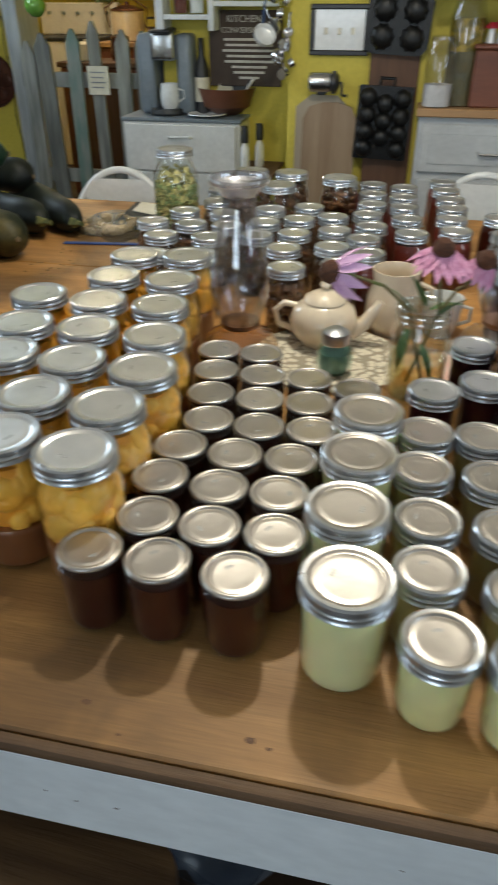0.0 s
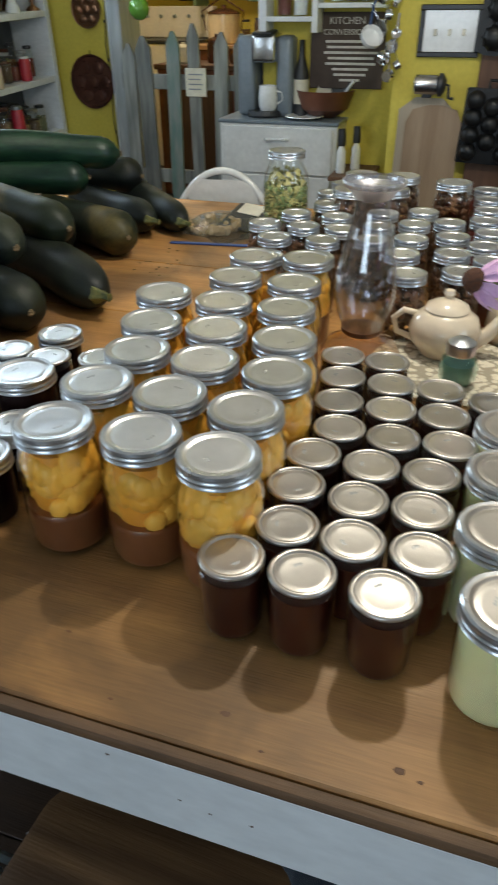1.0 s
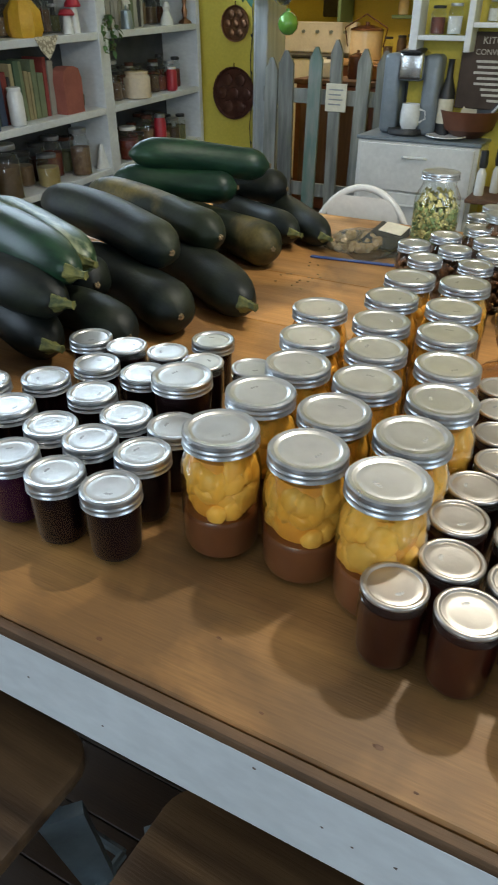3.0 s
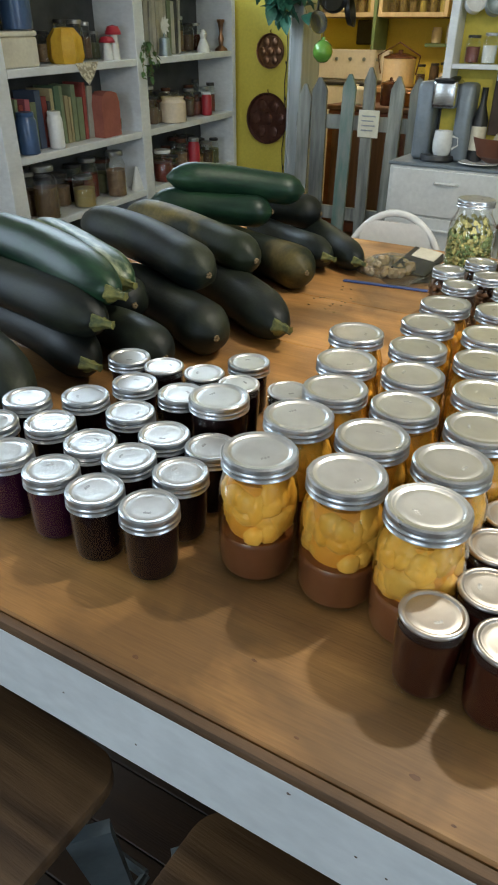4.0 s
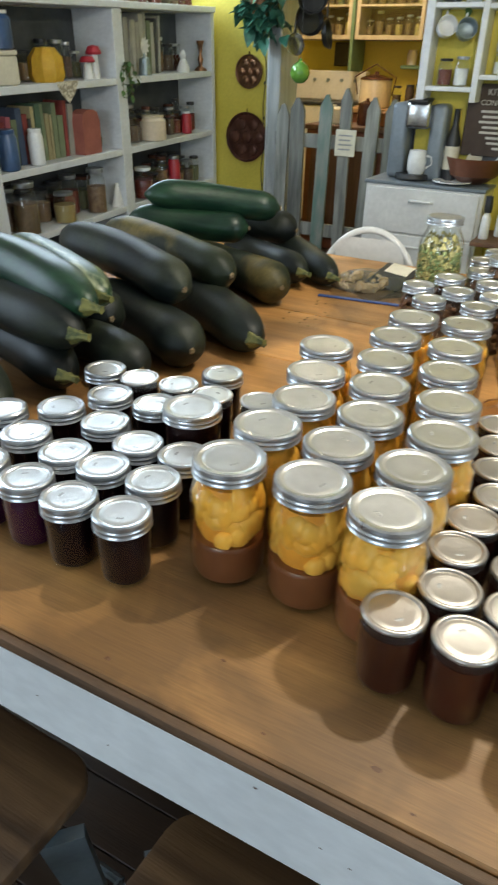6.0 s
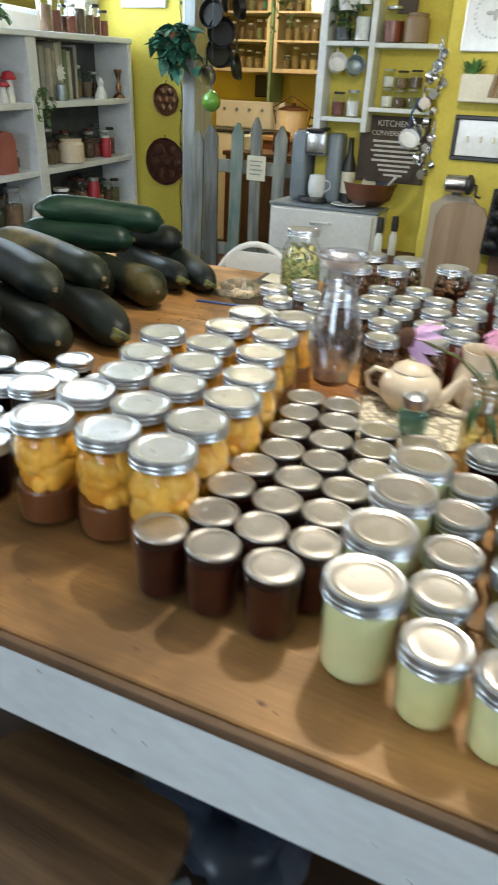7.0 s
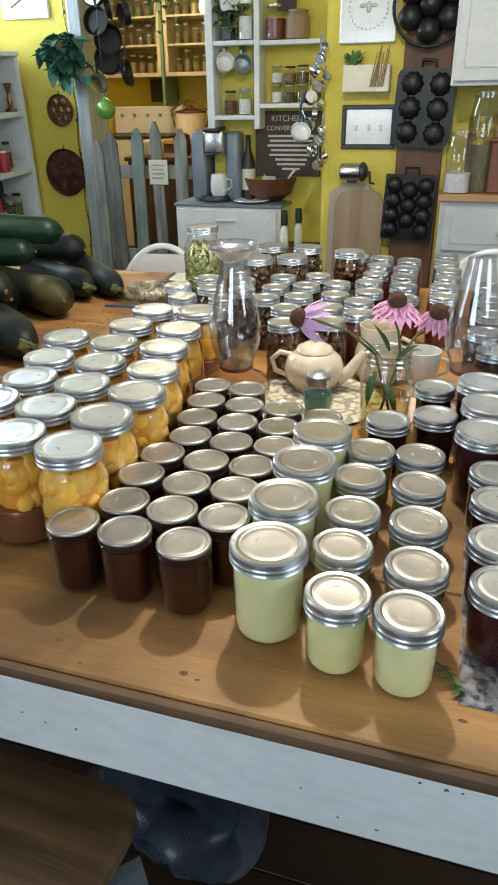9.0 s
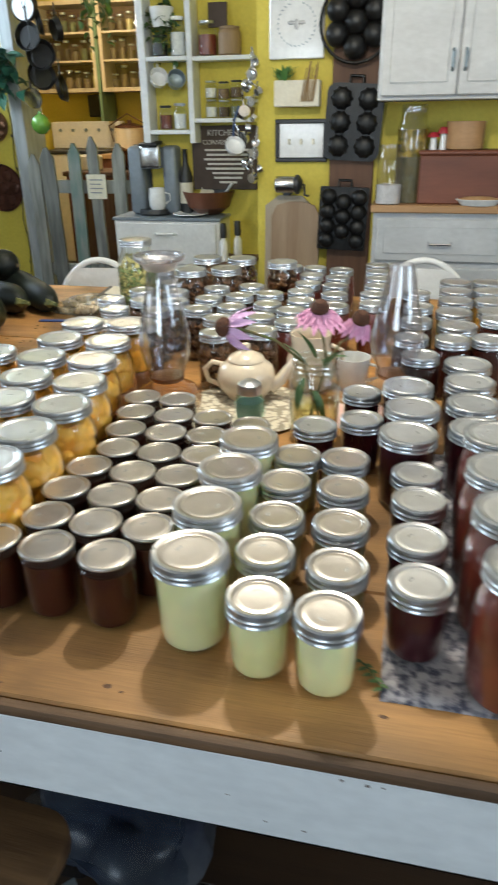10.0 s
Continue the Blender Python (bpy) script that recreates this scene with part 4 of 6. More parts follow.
coneflower((0.138, 1.030, 1.003), (-0.88, -0.38, 0.22), 10, 0.046, PETAL_PALE, 0.80, 3)
coneflower((0.281, 1.100, 1.018), (0.05, -0.22, 0.97), 16, 0.042, PETAL, 0.48, 4)
coneflower((0.345, 1.150, 0.990), (0.30, -0.25, 0.90), 14, 0.034, PETAL, 0.95, 5)
bm = bmesh.new()
for r0, t0, w in (((0.02, -0.02, 0.15), (0.05, -0.045, 0.20), 0.026), ((-0.01, -0.02, 0.15), (-0.05, -0.035, 0.205), 0.018), ((0.0, 0.0, 0.16), (-0.022, -0.03, 0.225), 0.016), ((0.01, 0.01, 0.15), (0.055, 0.01, 0.17), 0.02), ((-0.02, 0, 0.12), (-0.035, -0.025, 0.06), 0.02), ((0.0, -0.01, 0.10), (0.03, -0.035, 0.05), 0.018)):
    leaf_mesh(bm, r0, t0, w)
part("leaves", bm, LEAF, vase, "green coneflower leaves", smooth=80)

# towel, sprig, seed bag
bm = bmesh.new()
g = [[None] * 15 for _ in range(25)]
for i in range(25):
    for k in range(15):
        x, y = 0.425 + 0.24 * k / 14, 0.520 + 0.60 * i / 24
        g[i][k] = bm.verts.new((x + 0.004 * noise.noise(Vector((k * 0.5, i * 0.5, 1))), y + 0.006 * noise.noise(Vector((k * 0.4, 7, i * 0.4))), TZ + 0.0012 + 0.0008 * noise.noise(Vector((k * 0.6, i * 0.6, 3)))))
for i in range(24):
    for k in range(14):
        bm.faces.new((g[i][k], g[i][k + 1], g[i + 1][k + 1], g[i + 1][k]))
towel = thing("tea_towel", bm, TOWEL, None, "grey patterned tea towel spread under red jars", "towel", smooth=80)
sol = towel.modifiers.new("thickness", "SOLIDIFY")
sol.thickness = 0.002
bm = bmesh.new()
tube([(-0.012, 0.016, 0.002), (0.0, 0.002, 0.004), (0.012, -0.020, 0.002)], 0.001, 6, bm)
for k in range(9):
    f = k / 8
    p = Vector((-0.012 + 0.024 * f, 0.016 - 0.036 * f, 0.003))
    side = 1 if k % 2 else -1
    leaf_mesh(bm, p, p + Vector((side * 0.010, -0.004 - 0.002 * (k % 3), 0.003 + 0.001 * (k % 2))), 0.006, (0, 0, 1), 0.1)
thing("herb_sprig", bm, LEAF, pose(0.415, 0.555, TZ), "small green sprig dropped on the table", "sprig", smooth=80)
bag = base("seed_bag", pose(-0.565, 2.00, TZ, 0, 0, 8), "clear plastic bag with seed packets and dried bits", "bag")
bm = bmesh.new()
blob(bm, (0, 0, 0.012), (0.115, 0.15, 0.022), 4, 0.5, 4)
for v in bm.verts:
    v.co.z = max(0.001, v.co.z)
part("film", bm, PLASTIC_BAG, bag)
part("seal", box(-0.12, 0.12, -0.172, -0.158, 0.001, 0.005, 0.001), material("blue_zip_seal", (0.05, 0.09, 0.30), None, 0.4), bag, "blue zip seal")
part("packet", box(-0.03, 0.075, -0.05, 0.12, 0.003, 0.010, 0.002, m=pose(0.02, 0.02, 0.012, 8, 6, -12)), BLACK, bag, "black printed seed packet")
part("packet", box(-0.02, 0.05, 0.02, 0.09, 0.003, 0.006, 0.001, m=pose(0.035, 0.045, 0.022, 8, 6, -12)), PAPER, bag, "pale printed square")
part("scraps", chunks_bm(0.085, 0.002, 0.028, 0.014, 30, 21), material("dried_tan_scraps", (0.50, 0.36, 0.20), (0.42, 0.27, 0.12), 0.8, None, 0, 30), bag, "tan dried bits", pose(-0.035, -0.02, 0))
bm = bmesh.new()
for k in range(16):
    blob(bm, (-0.665 + 0.10 * random.random(), 1.50 + 0.28 * random.random(), TZ + 0.001), (0.004, 0.003, 0.0015), k, 0.5, 1)
thing("dry_crumbs", bm, ZUC_SCAR, None, "dry brown crumbs scattered on the table", "crumbs", kind="stuff")


# ---- seats ----
def hoop_chair(m, label):
    """A white metal cafe chair: seat, hoop back, centre panel, four legs."""
    ob = base("metal_chair", m, label, "chair", "white metal chairs")
    part("seat", box(-0.19, 0.19, -0.18, 0.18, 0.445, 0.462, 0.008, seg=2), CERAMIC, ob)
    arc = [(0.185 * math.cos(a), 0.20 + 0.03 * math.sin(a), 0.46 + 0.115 + 0.26 * math.sin(a)) for a in (math.pi * i / 20 for i in range(21))]
    part("back_hoop", tube([(0.185, 0.185, 0.45)] + arc + [(-0.185, 0.185, 0.45)], 0.012, 12), CERAMIC, ob)
    part("back_panel", plate([(-0.11, 0.44), (0.11, 0.44), (0.125, 0.775), (0.07, 0.808), (-0.07, 0.808), (-0.125, 0.775)], 0.004, m=pose(0, 0.215, 0)), CERAMIC, ob)
    for x in (-0.17, 0.17):
        for y in (-0.16, 0.17):
            part("leg", tube([(x, y, 0.45), (x * 1.25, y * 1.25, 0.0)], [0.016, 0.010], 10), CERAMIC, ob)


hoop_chair(pose(-0.700, 2.175, 0, 0, 0, 4), "white metal chair with a hooped back, behind the table")
hoop_chair(pose(0.470, 2.34, 0, 0, 0, -4), "white metal chair with a hooped back, behind the jars")


def stool(m, label):
    """A metal stool with a rounded square wooden seat."""
    ob = base("stool", m, label, "stool", "wooden-seated metal stools")
    bm = box(-0.16, 0.16, -0.15, 0.15, 0.455, 0.482, 0)
    bmesh.ops.bevel(bm, geom=[e for e in bm.edges if abs(e.verts[0].co.z - e.verts[1].co.z) > 0.01], offset=0.05, segments=6, affect="EDGES", profile=0.5)
    bmesh.ops.bevel(bm, geom=[e for e in bm.edges if abs(e.verts[0].co.z - e.verts[1].co.z) < 0.001 and len(e.link_faces) == 2 and abs(e.link_faces[0].normal.dot(e.link_faces[1].normal)) < 0.5], offset=0.005, segments=2, affect="EDGES", profile=0.5)
    part("seat", bm, STOOL_WOOD, ob, "brown oak seat")
    part("under_frame", box(-0.14, 0.14, -0.13, 0.13, 0.430, 0.4545, 0.006), METAL_GREY, ob)
    for x in (-1, 1):
        for y in (-1, 1):
            part("leg", plate([(-0.030, 0.44), (0.030, 0.44), (0.016, 0.0), (-0.016, 0.0)], 0.018, m=pose(x * 0.155, y * 0.145, 0, 7 * y, 7 * -x, 45 * x * y)), METAL_GREY, ob, "galvanised metal leg")
    for a, b in (((-0.165, -0.155), (0.165, -0.155)), ((-0.165, 0.155), (0.165, 0.155)), ((-0.165, -0.155), (-0.165, 0.155)), ((0.165, -0.155), (0.165, 0.155))):
        part("stretcher", tube([(*a, 0.20), (*b, 0.20)], 0.008, 8), METAL_GREY, ob)


stool(pose(-0.110, 0.372, 0, 0, 0, -3), "low metal stool with brown wooden seat by table")
stool(pose(-0.552, 0.365, 0, 0, 0, -2), "low metal stool with brown wooden seat under table")
bm = bmesh.new()
blob(bm, (0, 0, 0.10), (0.19, 0.14, 0.10), 3, 0.5, 4)
for v in bm.verts:
    v.co.z = max(0.002, v.co.z)
    v.co += v.normal * 0.02 * noise.noise(v.co * 16)
sack = base("storage_bag", pose(-0.03, 0.80, 0), "crumpled clear plastic bag on the floor under table", "bag")
part("film", bm, PLASTIC_BAG, sack, smooth=80)
bm = bmesh.new()
blob(bm, (0.01, 0, 0.08), (0.16, 0.12, 0.08), 6, 0.6, 4)
for v in bm.verts:
    v.co += Vector((1, 0.6, 0.8)) * 0.025 * noise.noise(v.co * 22)
    v.co.z = max(0.002, v.co.z)
part("folded_cloth", bm, material("blue_cloth_bundle", (0.02, 0.026, 0.05), (0.07, 0.075, 0.09), 0.8, None, 0, 9), sack, "dark blue folded cloth", smooth=80)

# ceiling lamp over the table
lamp = base("pendant_lamp", pose(0.10, 1.36, 2.10), "bare warm bulb hanging from the ceiling", "lamp")
part("cord", tube([(0, 0, 0.09), (0, 0, 0.398)], 0.003, 8), BLACK, lamp)
part("socket", lathe([(0, 0.05), (0.018, 0.05), (0.02, 0.09), (0, 0.095)], 16), BLACK, lamp)
# ---- bookcase on the west wall ----
case = base("bookcase", SHELF, "tall white painted wooden bookcase, shelves full", "bookcase")
for u0, u1 in ((0.0, 0.095), (1.092, 1.180), (2.190, 2.236)):
    part("upright", box(u0, u1, 0, 0.28, 0.089 - 0.04 * u0, 1.625, 0.003), WHITE_PAINT, case)
for z in (0.17, 0.545, 0.875, 1.250):
    for u0, u1 in ((0.0955, 1.0915), (1.1805, 2.1895)):
        part("shelf_board", box(u0, u1, 0.002, 0.278, z, z + 0.036, 0.003), WHITE_PAINT, case)
part("top_board", box(-0.012, 2.236, -0.012, 0.29, 1.6255, 1.660, 0.004), WHITE_PAINT, case)
part("back_board", box(0.0455, 2.2, 0.2785, 0.292, 0.09, 1.62, 0.001), material("dark_grey_back_board", (0.075, 0.08, 0.085), (0.05, 0.055, 0.06), 0.7), case, "dark back board")


def small_jar(m, r, h, fill, lid, label, glassy=True, group="jars on the bookcase"):
    ob = base("jar", m, label, "jar", group)
    if glassy:
        part("glass", lathe([(0, 0.002), (r * 0.85, 0), (r, 0.006), (r, h * 0.72), (r * 0.78, h * 0.84), (r * 0.76, h * 0.92)], 18), GLASS, ob)
        part("contents", lathe([(0, 0.004), (r * 0.9, 0.006), (r * 0.94, h * 0.6), (0, h * 0.61)], 16), fill, ob)
    else:
        part("body", lathe([(0, 0.002), (r * 0.85, 0), (r, 0.006), (r, h * 0.78), (r * 0.8, h * 0.9), (0, h * 0.9)], 18), fill, ob)
    part("lid", lathe([(0, h * 0.90), (r * 0.84, h * 0.90), (r * 0.86, h * 0.92), (r * 0.86, h * 0.985), (r * 0.8, h), (0, h)], 18), lid, ob)
    return ob


rnd = random.Random(11)
FILLS = [SPICE, material("dried_red_pepper", (0.15, 0.03, 0.02), (0.21, 0.05, 0.025), 0.6, None, 0, 40, random_value=0.3), material("dried_beans", (0.24, 0.15, 0.075), (0.14, 0.085, 0.04), 0.6, None, 0, 60, random_value=0.3), material("dried_leaves", (0.10, 0.11, 0.05), (0.16, 0.16, 0.08), 0.8, None, 0, 40), JAM]
FLABEL = ["glass jar of brown spice on a white shelf", "glass jar of dried red peppers on white shelf", "glass jar of dry beans on a white shelf", "glass jar of dried leaves on white shelf", "glass jar of dark jam on a white shelf"]


def fill_jars(u0, u1, z, hmin, hmax, deep=(0.07, 0.13), rows=2, rmin=0.028, rmax=0.045):
    for row in range(rows):
        u = u0
        while u < u1:
            r, h = rnd.uniform(rmin, rmax), rnd.uniform(hmin, hmax)
            k = rnd.randrange(5)
            small_jar(SHELF @ pose(u + r, deep[row], z), r, h, FILLS[k], rnd.choice([BAND, BLACK, BAND, DARK_METAL, BLACK, BAND, BLACK]), FLABEL[k])
            u += 2 * r + rnd.uniform(0.004, 0.03)


def books(u0, u1, z, hmin, hmax, cloths=(0, 1, 2, 3, 4, 5, 6, 7)):
    u, i = u0, 0
    while u < u1:
        w, h, d = rnd.uniform(0.015, 0.045), rnd.uniform(hmin, hmax), rnd.uniform(0.13, 0.175)
        lean = rnd.uniform(-1, 5)
        ob = base("book", SHELF @ pose(u, 0.10, z, 0, lean, 0), "upright book with a cloth spine on a shelf", "book", "books on the bookcase")
        m = book_mat(rnd.choice(cloths))
        part("cover", box(0, 0.003, 0, d, 0.0, h, 0.001, box(w - 0.003, w, 0, d, 0.0, h, 0.001, box(0, w, 0, 0.004, 0.0, h, 0.0015))), m, ob)
        part("pages", box(0.0035, w - 0.0035, 0.0045, d - 0.004, 0.003, h - 0.004, 0.0005), PAPER, ob, "cream page block")
        u += w + 0.004 + max(0, lean) * 0.0012
        i += 1


S1, S2, S3, S0, ST = 1.2865, 0.9115, 0.5815, 0.2065, 1.6605  # shelf tops
fill_jars(0.337, 0.541, S1, 0.13, 0.26, (0.19, 0.20), 1)
fill_jars(0.673, 0.98, S1, 0.13, 0.22, (0.20, 0.20), 1)
books(1.319, 1.698, S1, 0.27, 0.33, (5, 5, 2, 4, 6))
fill_jars(1.801, 2.08, S1, 0.10, 0.20, (0.20, 0.20), 1)
books(0.197, 0.78, S2, 0.21, 0.28)
fill_jars(0.988, 1.126, S2, 0.10, 0.22, (0.17, 0.20), 1)
fill_jars(1.331, 2.06, S2, 0.12, 0.22, (0.12, 0.21), 2)
fill_jars(0.12, 0.98, S3, 0.16, 0.24, (0.19, 0.20), 1, 0.042, 0.062)
fill_jars(1.452, 2.06, S3, 0.13, 0.24, (0.08, 0.20), 2, 0.036, 0.05)
fill_jars(0.15, 1.0, S0, 0.15, 0.25, (0.09, 0.17), 1)
fill_jars(1.25, 2.06, S0, 0.15, 0.25, (0.09, 0.17), 1)
fill_jars(1.379, 2.06, ST, 0.15, 0.24, (0.10, 0.19), 1)
small_jar(SHELF @ pose(0.282, 0.06, S3), 0.066, 0.265, FILLS[2], BAND, "tall glass jar of dry beans on white shelf")
small_jar(SHELF @ pose(0.584, 0.06, S3), 0.062, 0.165, AMBER_JELLY, BAND, "squat jar of amber preserve on white shelf")
small_jar(SHELF @ pose(0.877, 0.06, S3), 0.058, 0.250, SPICE, BAND, "tall glass jar of brown spice on white shelf")
small_jar(SHELF @ pose(1.349, 0.05, S3), 0.062, 0.19, SALSA, CERAMIC, "glass jar of red sauce with white lid")
thing("napkin_cone", lathe([(0.055, 0), (0.045, 0.03), (0.012, 0.13), (0, 0.135)], 14, squash=0.7), CERAMIC, SHELF @ pose(1.078, 0.06, S3), "folded white cloth cone on a shelf", "napkin")
box_ob = base("round_top_box", SHELF @ pose(0.856, 0.07, S2), "terracotta red box with a rounded top", "box")
part("body", plate([(-0.075, 0), (0.075, 0), (0.078, 0.17), (0.06, 0.215), (0.02, 0.228), (-0.03, 0.228), (-0.065, 0.21), (-0.078, 0.17)], 0.08), material("dull_terracotta", (0.36, 0.12, 0.085), (0.29, 0.095, 0.07), 0.75, None, 0, 12), box_ob)
small_jar(SHELF @ pose(0.21, 0.048, S2), 0.050, 0.19, BLUE_GLAZE, BLUE_GLAZE, "dark blue glazed mug on a white shelf", False)
small_jar(SHELF @ pose(0.409, 0.045, S2), 0.040, 0.175, CERAMIC, CERAMIC, "slim white ceramic bottle on a white shelf", False)
small_jar(SHELF @ pose(1.514, 0.06, S2), 0.085, 0.15, CREAM, CREAM, "round cream ceramic pot on a white shelf", False)
small_jar(SHELF @ pose(1.914, 0.05, S2), 0.035, 0.14, RED_PLASTIC, CERAMIC, "small red candle jar on a white shelf", False)
small_jar(SHELF @ pose(1.705, 0.035, S3), 0.040, 0.215, RED_PLASTIC, BAND, "slim red bottle standing on a white shelf", False)
tin = base("storage_tin", SHELF @ pose(0.234, 0.08, S1), "cream tin box with rounded edges on shelf", "tin")
part("body", box(-0.12, 0.12, -0.05, 0.05, 0, 0.125, 0.012, seg=3), PAPER, tin)
part("lid", box(-0.123, 0.123, -0.053, 0.053, 0.1255, 0.150, 0.01, seg=2), PAPER, tin)
small_jar(SHELF @ pose(0.29, 0.08, S1 + 0.1505), 0.07, 0.16, BLUE_GLAZE, CERAMIC, "blue ceramic canister on top of a tin", False)
flower = base("daisy_ornament", SHELF @ pose(1.427, 0.035, S1), "white metal daisy ornament on a stalk", "ornament")
part("stalk", lathe([(0, 0), (0.04, 0), (0.036, 0.02), (0.03, 0.09), (0.006, 0.10), (0.006, 0.125), (0, 0.13)], 14), METAL_GREY, flower)
bm = bmesh.new()
for k in range(9):
    leaf_mesh(bm, (0, -0.008, 0.155), (0.05 * math.cos(k * 0.698), -0.012, 0.155 + 0.05 * math.sin(k * 0.698)), 0.032, (0, 1, 0), 0.0)
part("petals", bm, CERAMIC, flower, "white petals", smooth=80)
thing("figurine", lathe([(0, 0), (0.045, 0), (0.04, 0.03), (0.018, 0.075), (0.024, 0.10), (0.012, 0.125), (0, 0.13)], 16), CERAMIC, SHELF @ pose(1.896, 0.05, S1), "small white ceramic ornament on a shelf", "ornament")
thing("candlestick", lathe([(0, 0), (0.045, 0), (0.04, 0.012), (0.012, 0.03), (0.02, 0.07), (0.010, 0.10), (0.018, 0.15), (0.026, 0.17), (0.026, 0.18), (0, 0.18)], 16), COPPER, SHELF @ pose(2.125, 0.05, S1), "turned brass candlestick on a white shelf", "candlestick")
bm = lathe([(0, 0), (0.075, 0.0), (0.090, 0.03), (0.085, 0.11), (0.05, 0.155), (0, 0.16)], 36)
for v in bm.verts:
    a = math.atan2(v.co.y, v.co.x)
    v.co.x *= 1 + 0.06 * math.sin(9 * a)
    v.co.y *= 1 + 0.06 * math.sin(9 * a)
thing("beeswax_skep", bm, YELLOW_WAX, SHELF @ pose(0.604, 0.08, S1), "ribbed yellow beeswax ornament on a white shelf", "ornament")
thing("lace_mat", plate([(-0.09, 0.003), (0.09, 0.003), (0.05, -0.06), (0.0, -0.10), (-0.05, -0.06)], 0.002), DOILY, SHELF @ pose(0.655, -0.0025, 1.2875), "pale lace corner hanging over a shelf edge", "lace")
mush = base("toadstool_ornament", SHELF @ pose(0.914, 0.06, S1), "red-capped white toadstool ornament on a shelf", "ornament")
for x, h in ((0.0, 0.115), (0.060, 0.165)):
    part("stalk", lathe([(0, 0), (0.03, 0), (0.02, h * 0.8), (0, h * 0.8)], 14, m=Matrix.Translation((x, 0, 0))), CERAMIC, mush)
    part("cap", lathe([(0.042, h * 0.72), (0.044, h * 0.78), (0.03, h * 0.95), (0, h)], 16, m=Matrix.Translation((x, 0, 0))), RED_PLASTIC, mush, "red cap")


def trailing_plant(name, m, mat, count, spread, drop, label, size=0.05, seed=1, pot_mat=None, cord=0.0):
    """A pot or knot of leaves that hang down on stems."""
    r = random.Random(seed)
    ob = base(name, m, label, "plant")
    if pot_mat:
        part("pot", lathe([(0, -0.06), (0.05, -0.06), (0.065, 0.03), (0.06, 0.03), (0.045, -0.05), (0, -0.05)], 20), pot_mat, ob)
    if cord:
        part("cord", tube([(0, 0, -0.05), (0.003, 0, cord * 0.5), (0, 0, cord)], 0.0025, 6), BLACK, ob, "thin dark hanging cord")
    stems, leaves = bmesh.new(), bmesh.new()
    for k in range(count):
        a = r.uniform(0, 2 * math.pi)
        e = Vector((math.cos(a) * spread[0] * r.uniform(0.2, 1), math.sin(a) * spread[1] * r.uniform(0.2, 1), -drop * r.uniform(-0.35, 1)))
        mid = Vector((e.x * 0.6, e.y * 0.6, max(0.03, e.z * 0.3 + 0.04)))
        tube([(0, 0, 0), mid, e], 0.0016, 5, stems)
        for q in range(4):
            f = 0.35 + q * 0.22
            p = mid.lerp(e, min(1, f))
            t = p + Vector((r.uniform(-1, 1), r.uniform(-1, 1), r.uniform(-0.9, 0.5))).normalized() * size * r.uniform(0.7, 1.3)
            leaf_mesh(leaves, p, t, size * 0.75, (r.uniform(-0.4, 0.4), r.uniform(-0.4, 0.4), 1), 0.25)
    part("stalk", stems, STEM, ob)
    part("leaves", leaves, mat, ob, smooth=80)


trailing_plant("trailing_plant", SHELF @ pose(1.176, -0.01, 1.315), LEAF, 12, (0.13, 0.03), 0.14, "small trailing green plant on a bookcase shelf", 0.035, 5)
trailing_plant("trailing_plant", SHELF @ pose(0.35, 0.12, 1.722), LEAF, 14, (0.18, 0.08), 0.06, "leafy green houseplant on top of the bookcase", 0.05, 7, CERAMIC)
trailing_plant("trailing_plant", SHELF @ pose(0.95, 0.12, 1.722), LEAF, 14, (0.18, 0.08), 0.06, "leafy green houseplant on top of the bookcase", 0.05, 8, COPPER)

# ---- gate wall ----
trailing_plant("wall_plant", pose(-2.33, 4.56, 1.66), LEAF_TEAL, 40, (0.19, 0.07), 0.20, "teal-leaved plant hanging by the door post", 0.10, 3, COPPER)
trailing_plant("hanging_plant", pose(-1.50, 4.42, 2.02), LEAF, 26, (0.14, 0.07), 0.34, "green plant hanging in the doorway", 0.055, 24, CREAM, 0.479)


def mould(m, r, mat, label, holes=True):
    """A round metal mould hung on the wall, with dimples."""
    ob = base("wall_mould", m @ pose(0, 0, 0, 90), label, "mould", "metal moulds on the yellow wall")
    part("dish", lathe([(0, 0.006), (r * 0.9, 0.006), (r * 0.95, 0.020), (r, 0.022), (r, 0.016), (r * 0.93, 0.0), (0, 0.0)], 36), mat, ob)
    for k in range(7):
        a = k * math.pi / 3
        p = (0, 0, 0.008) if k == 6 else (r * 0.58 * math.cos(a), r * 0.58 * math.sin(a), 0.008)
        part("cup", lathe([(r * 0.24, 0), (r * 0.22, 0.008), (r * 0.12, 0.013), (0, 0.014)], 16, m=Matrix.Translation(p)), mat, ob)
    part("hook", tube([(0, r, 0.01), (0, r + 0.012, 0.016), (0, r + 0.02, 0.01)], 0.003, 8), DARK_METAL, ob)


mould(pose(-2.515, 4.775, 0.870), 0.165, DARK_METAL, "dark round egg-plate mould on yellow wall")
mould(pose(-2.505, 4.775, 1.285), 0.105, COPPER, "round copper mould hung on yellow wall")
ob = base("picture_frame", pose(-2.68, 4.765, 1.97), "white framed print on the yellow wall", "picture")
part("frame", box(-0.18, 0.18, -0.012, 0.012, -0.12, 0.12, 0.003), WHITE_PAINT, ob)
part("print", box(-0.155, 0.155, -0.015, -0.0125, -0.095, 0.095, 0.0005), PAPER, ob)
part("mark", tube([(-0.10, -0.0165, -0.05), (0.0, -0.0165, 0.0), (0.10, -0.0165, 0.03)], 0.005, 6), STEM, ob)
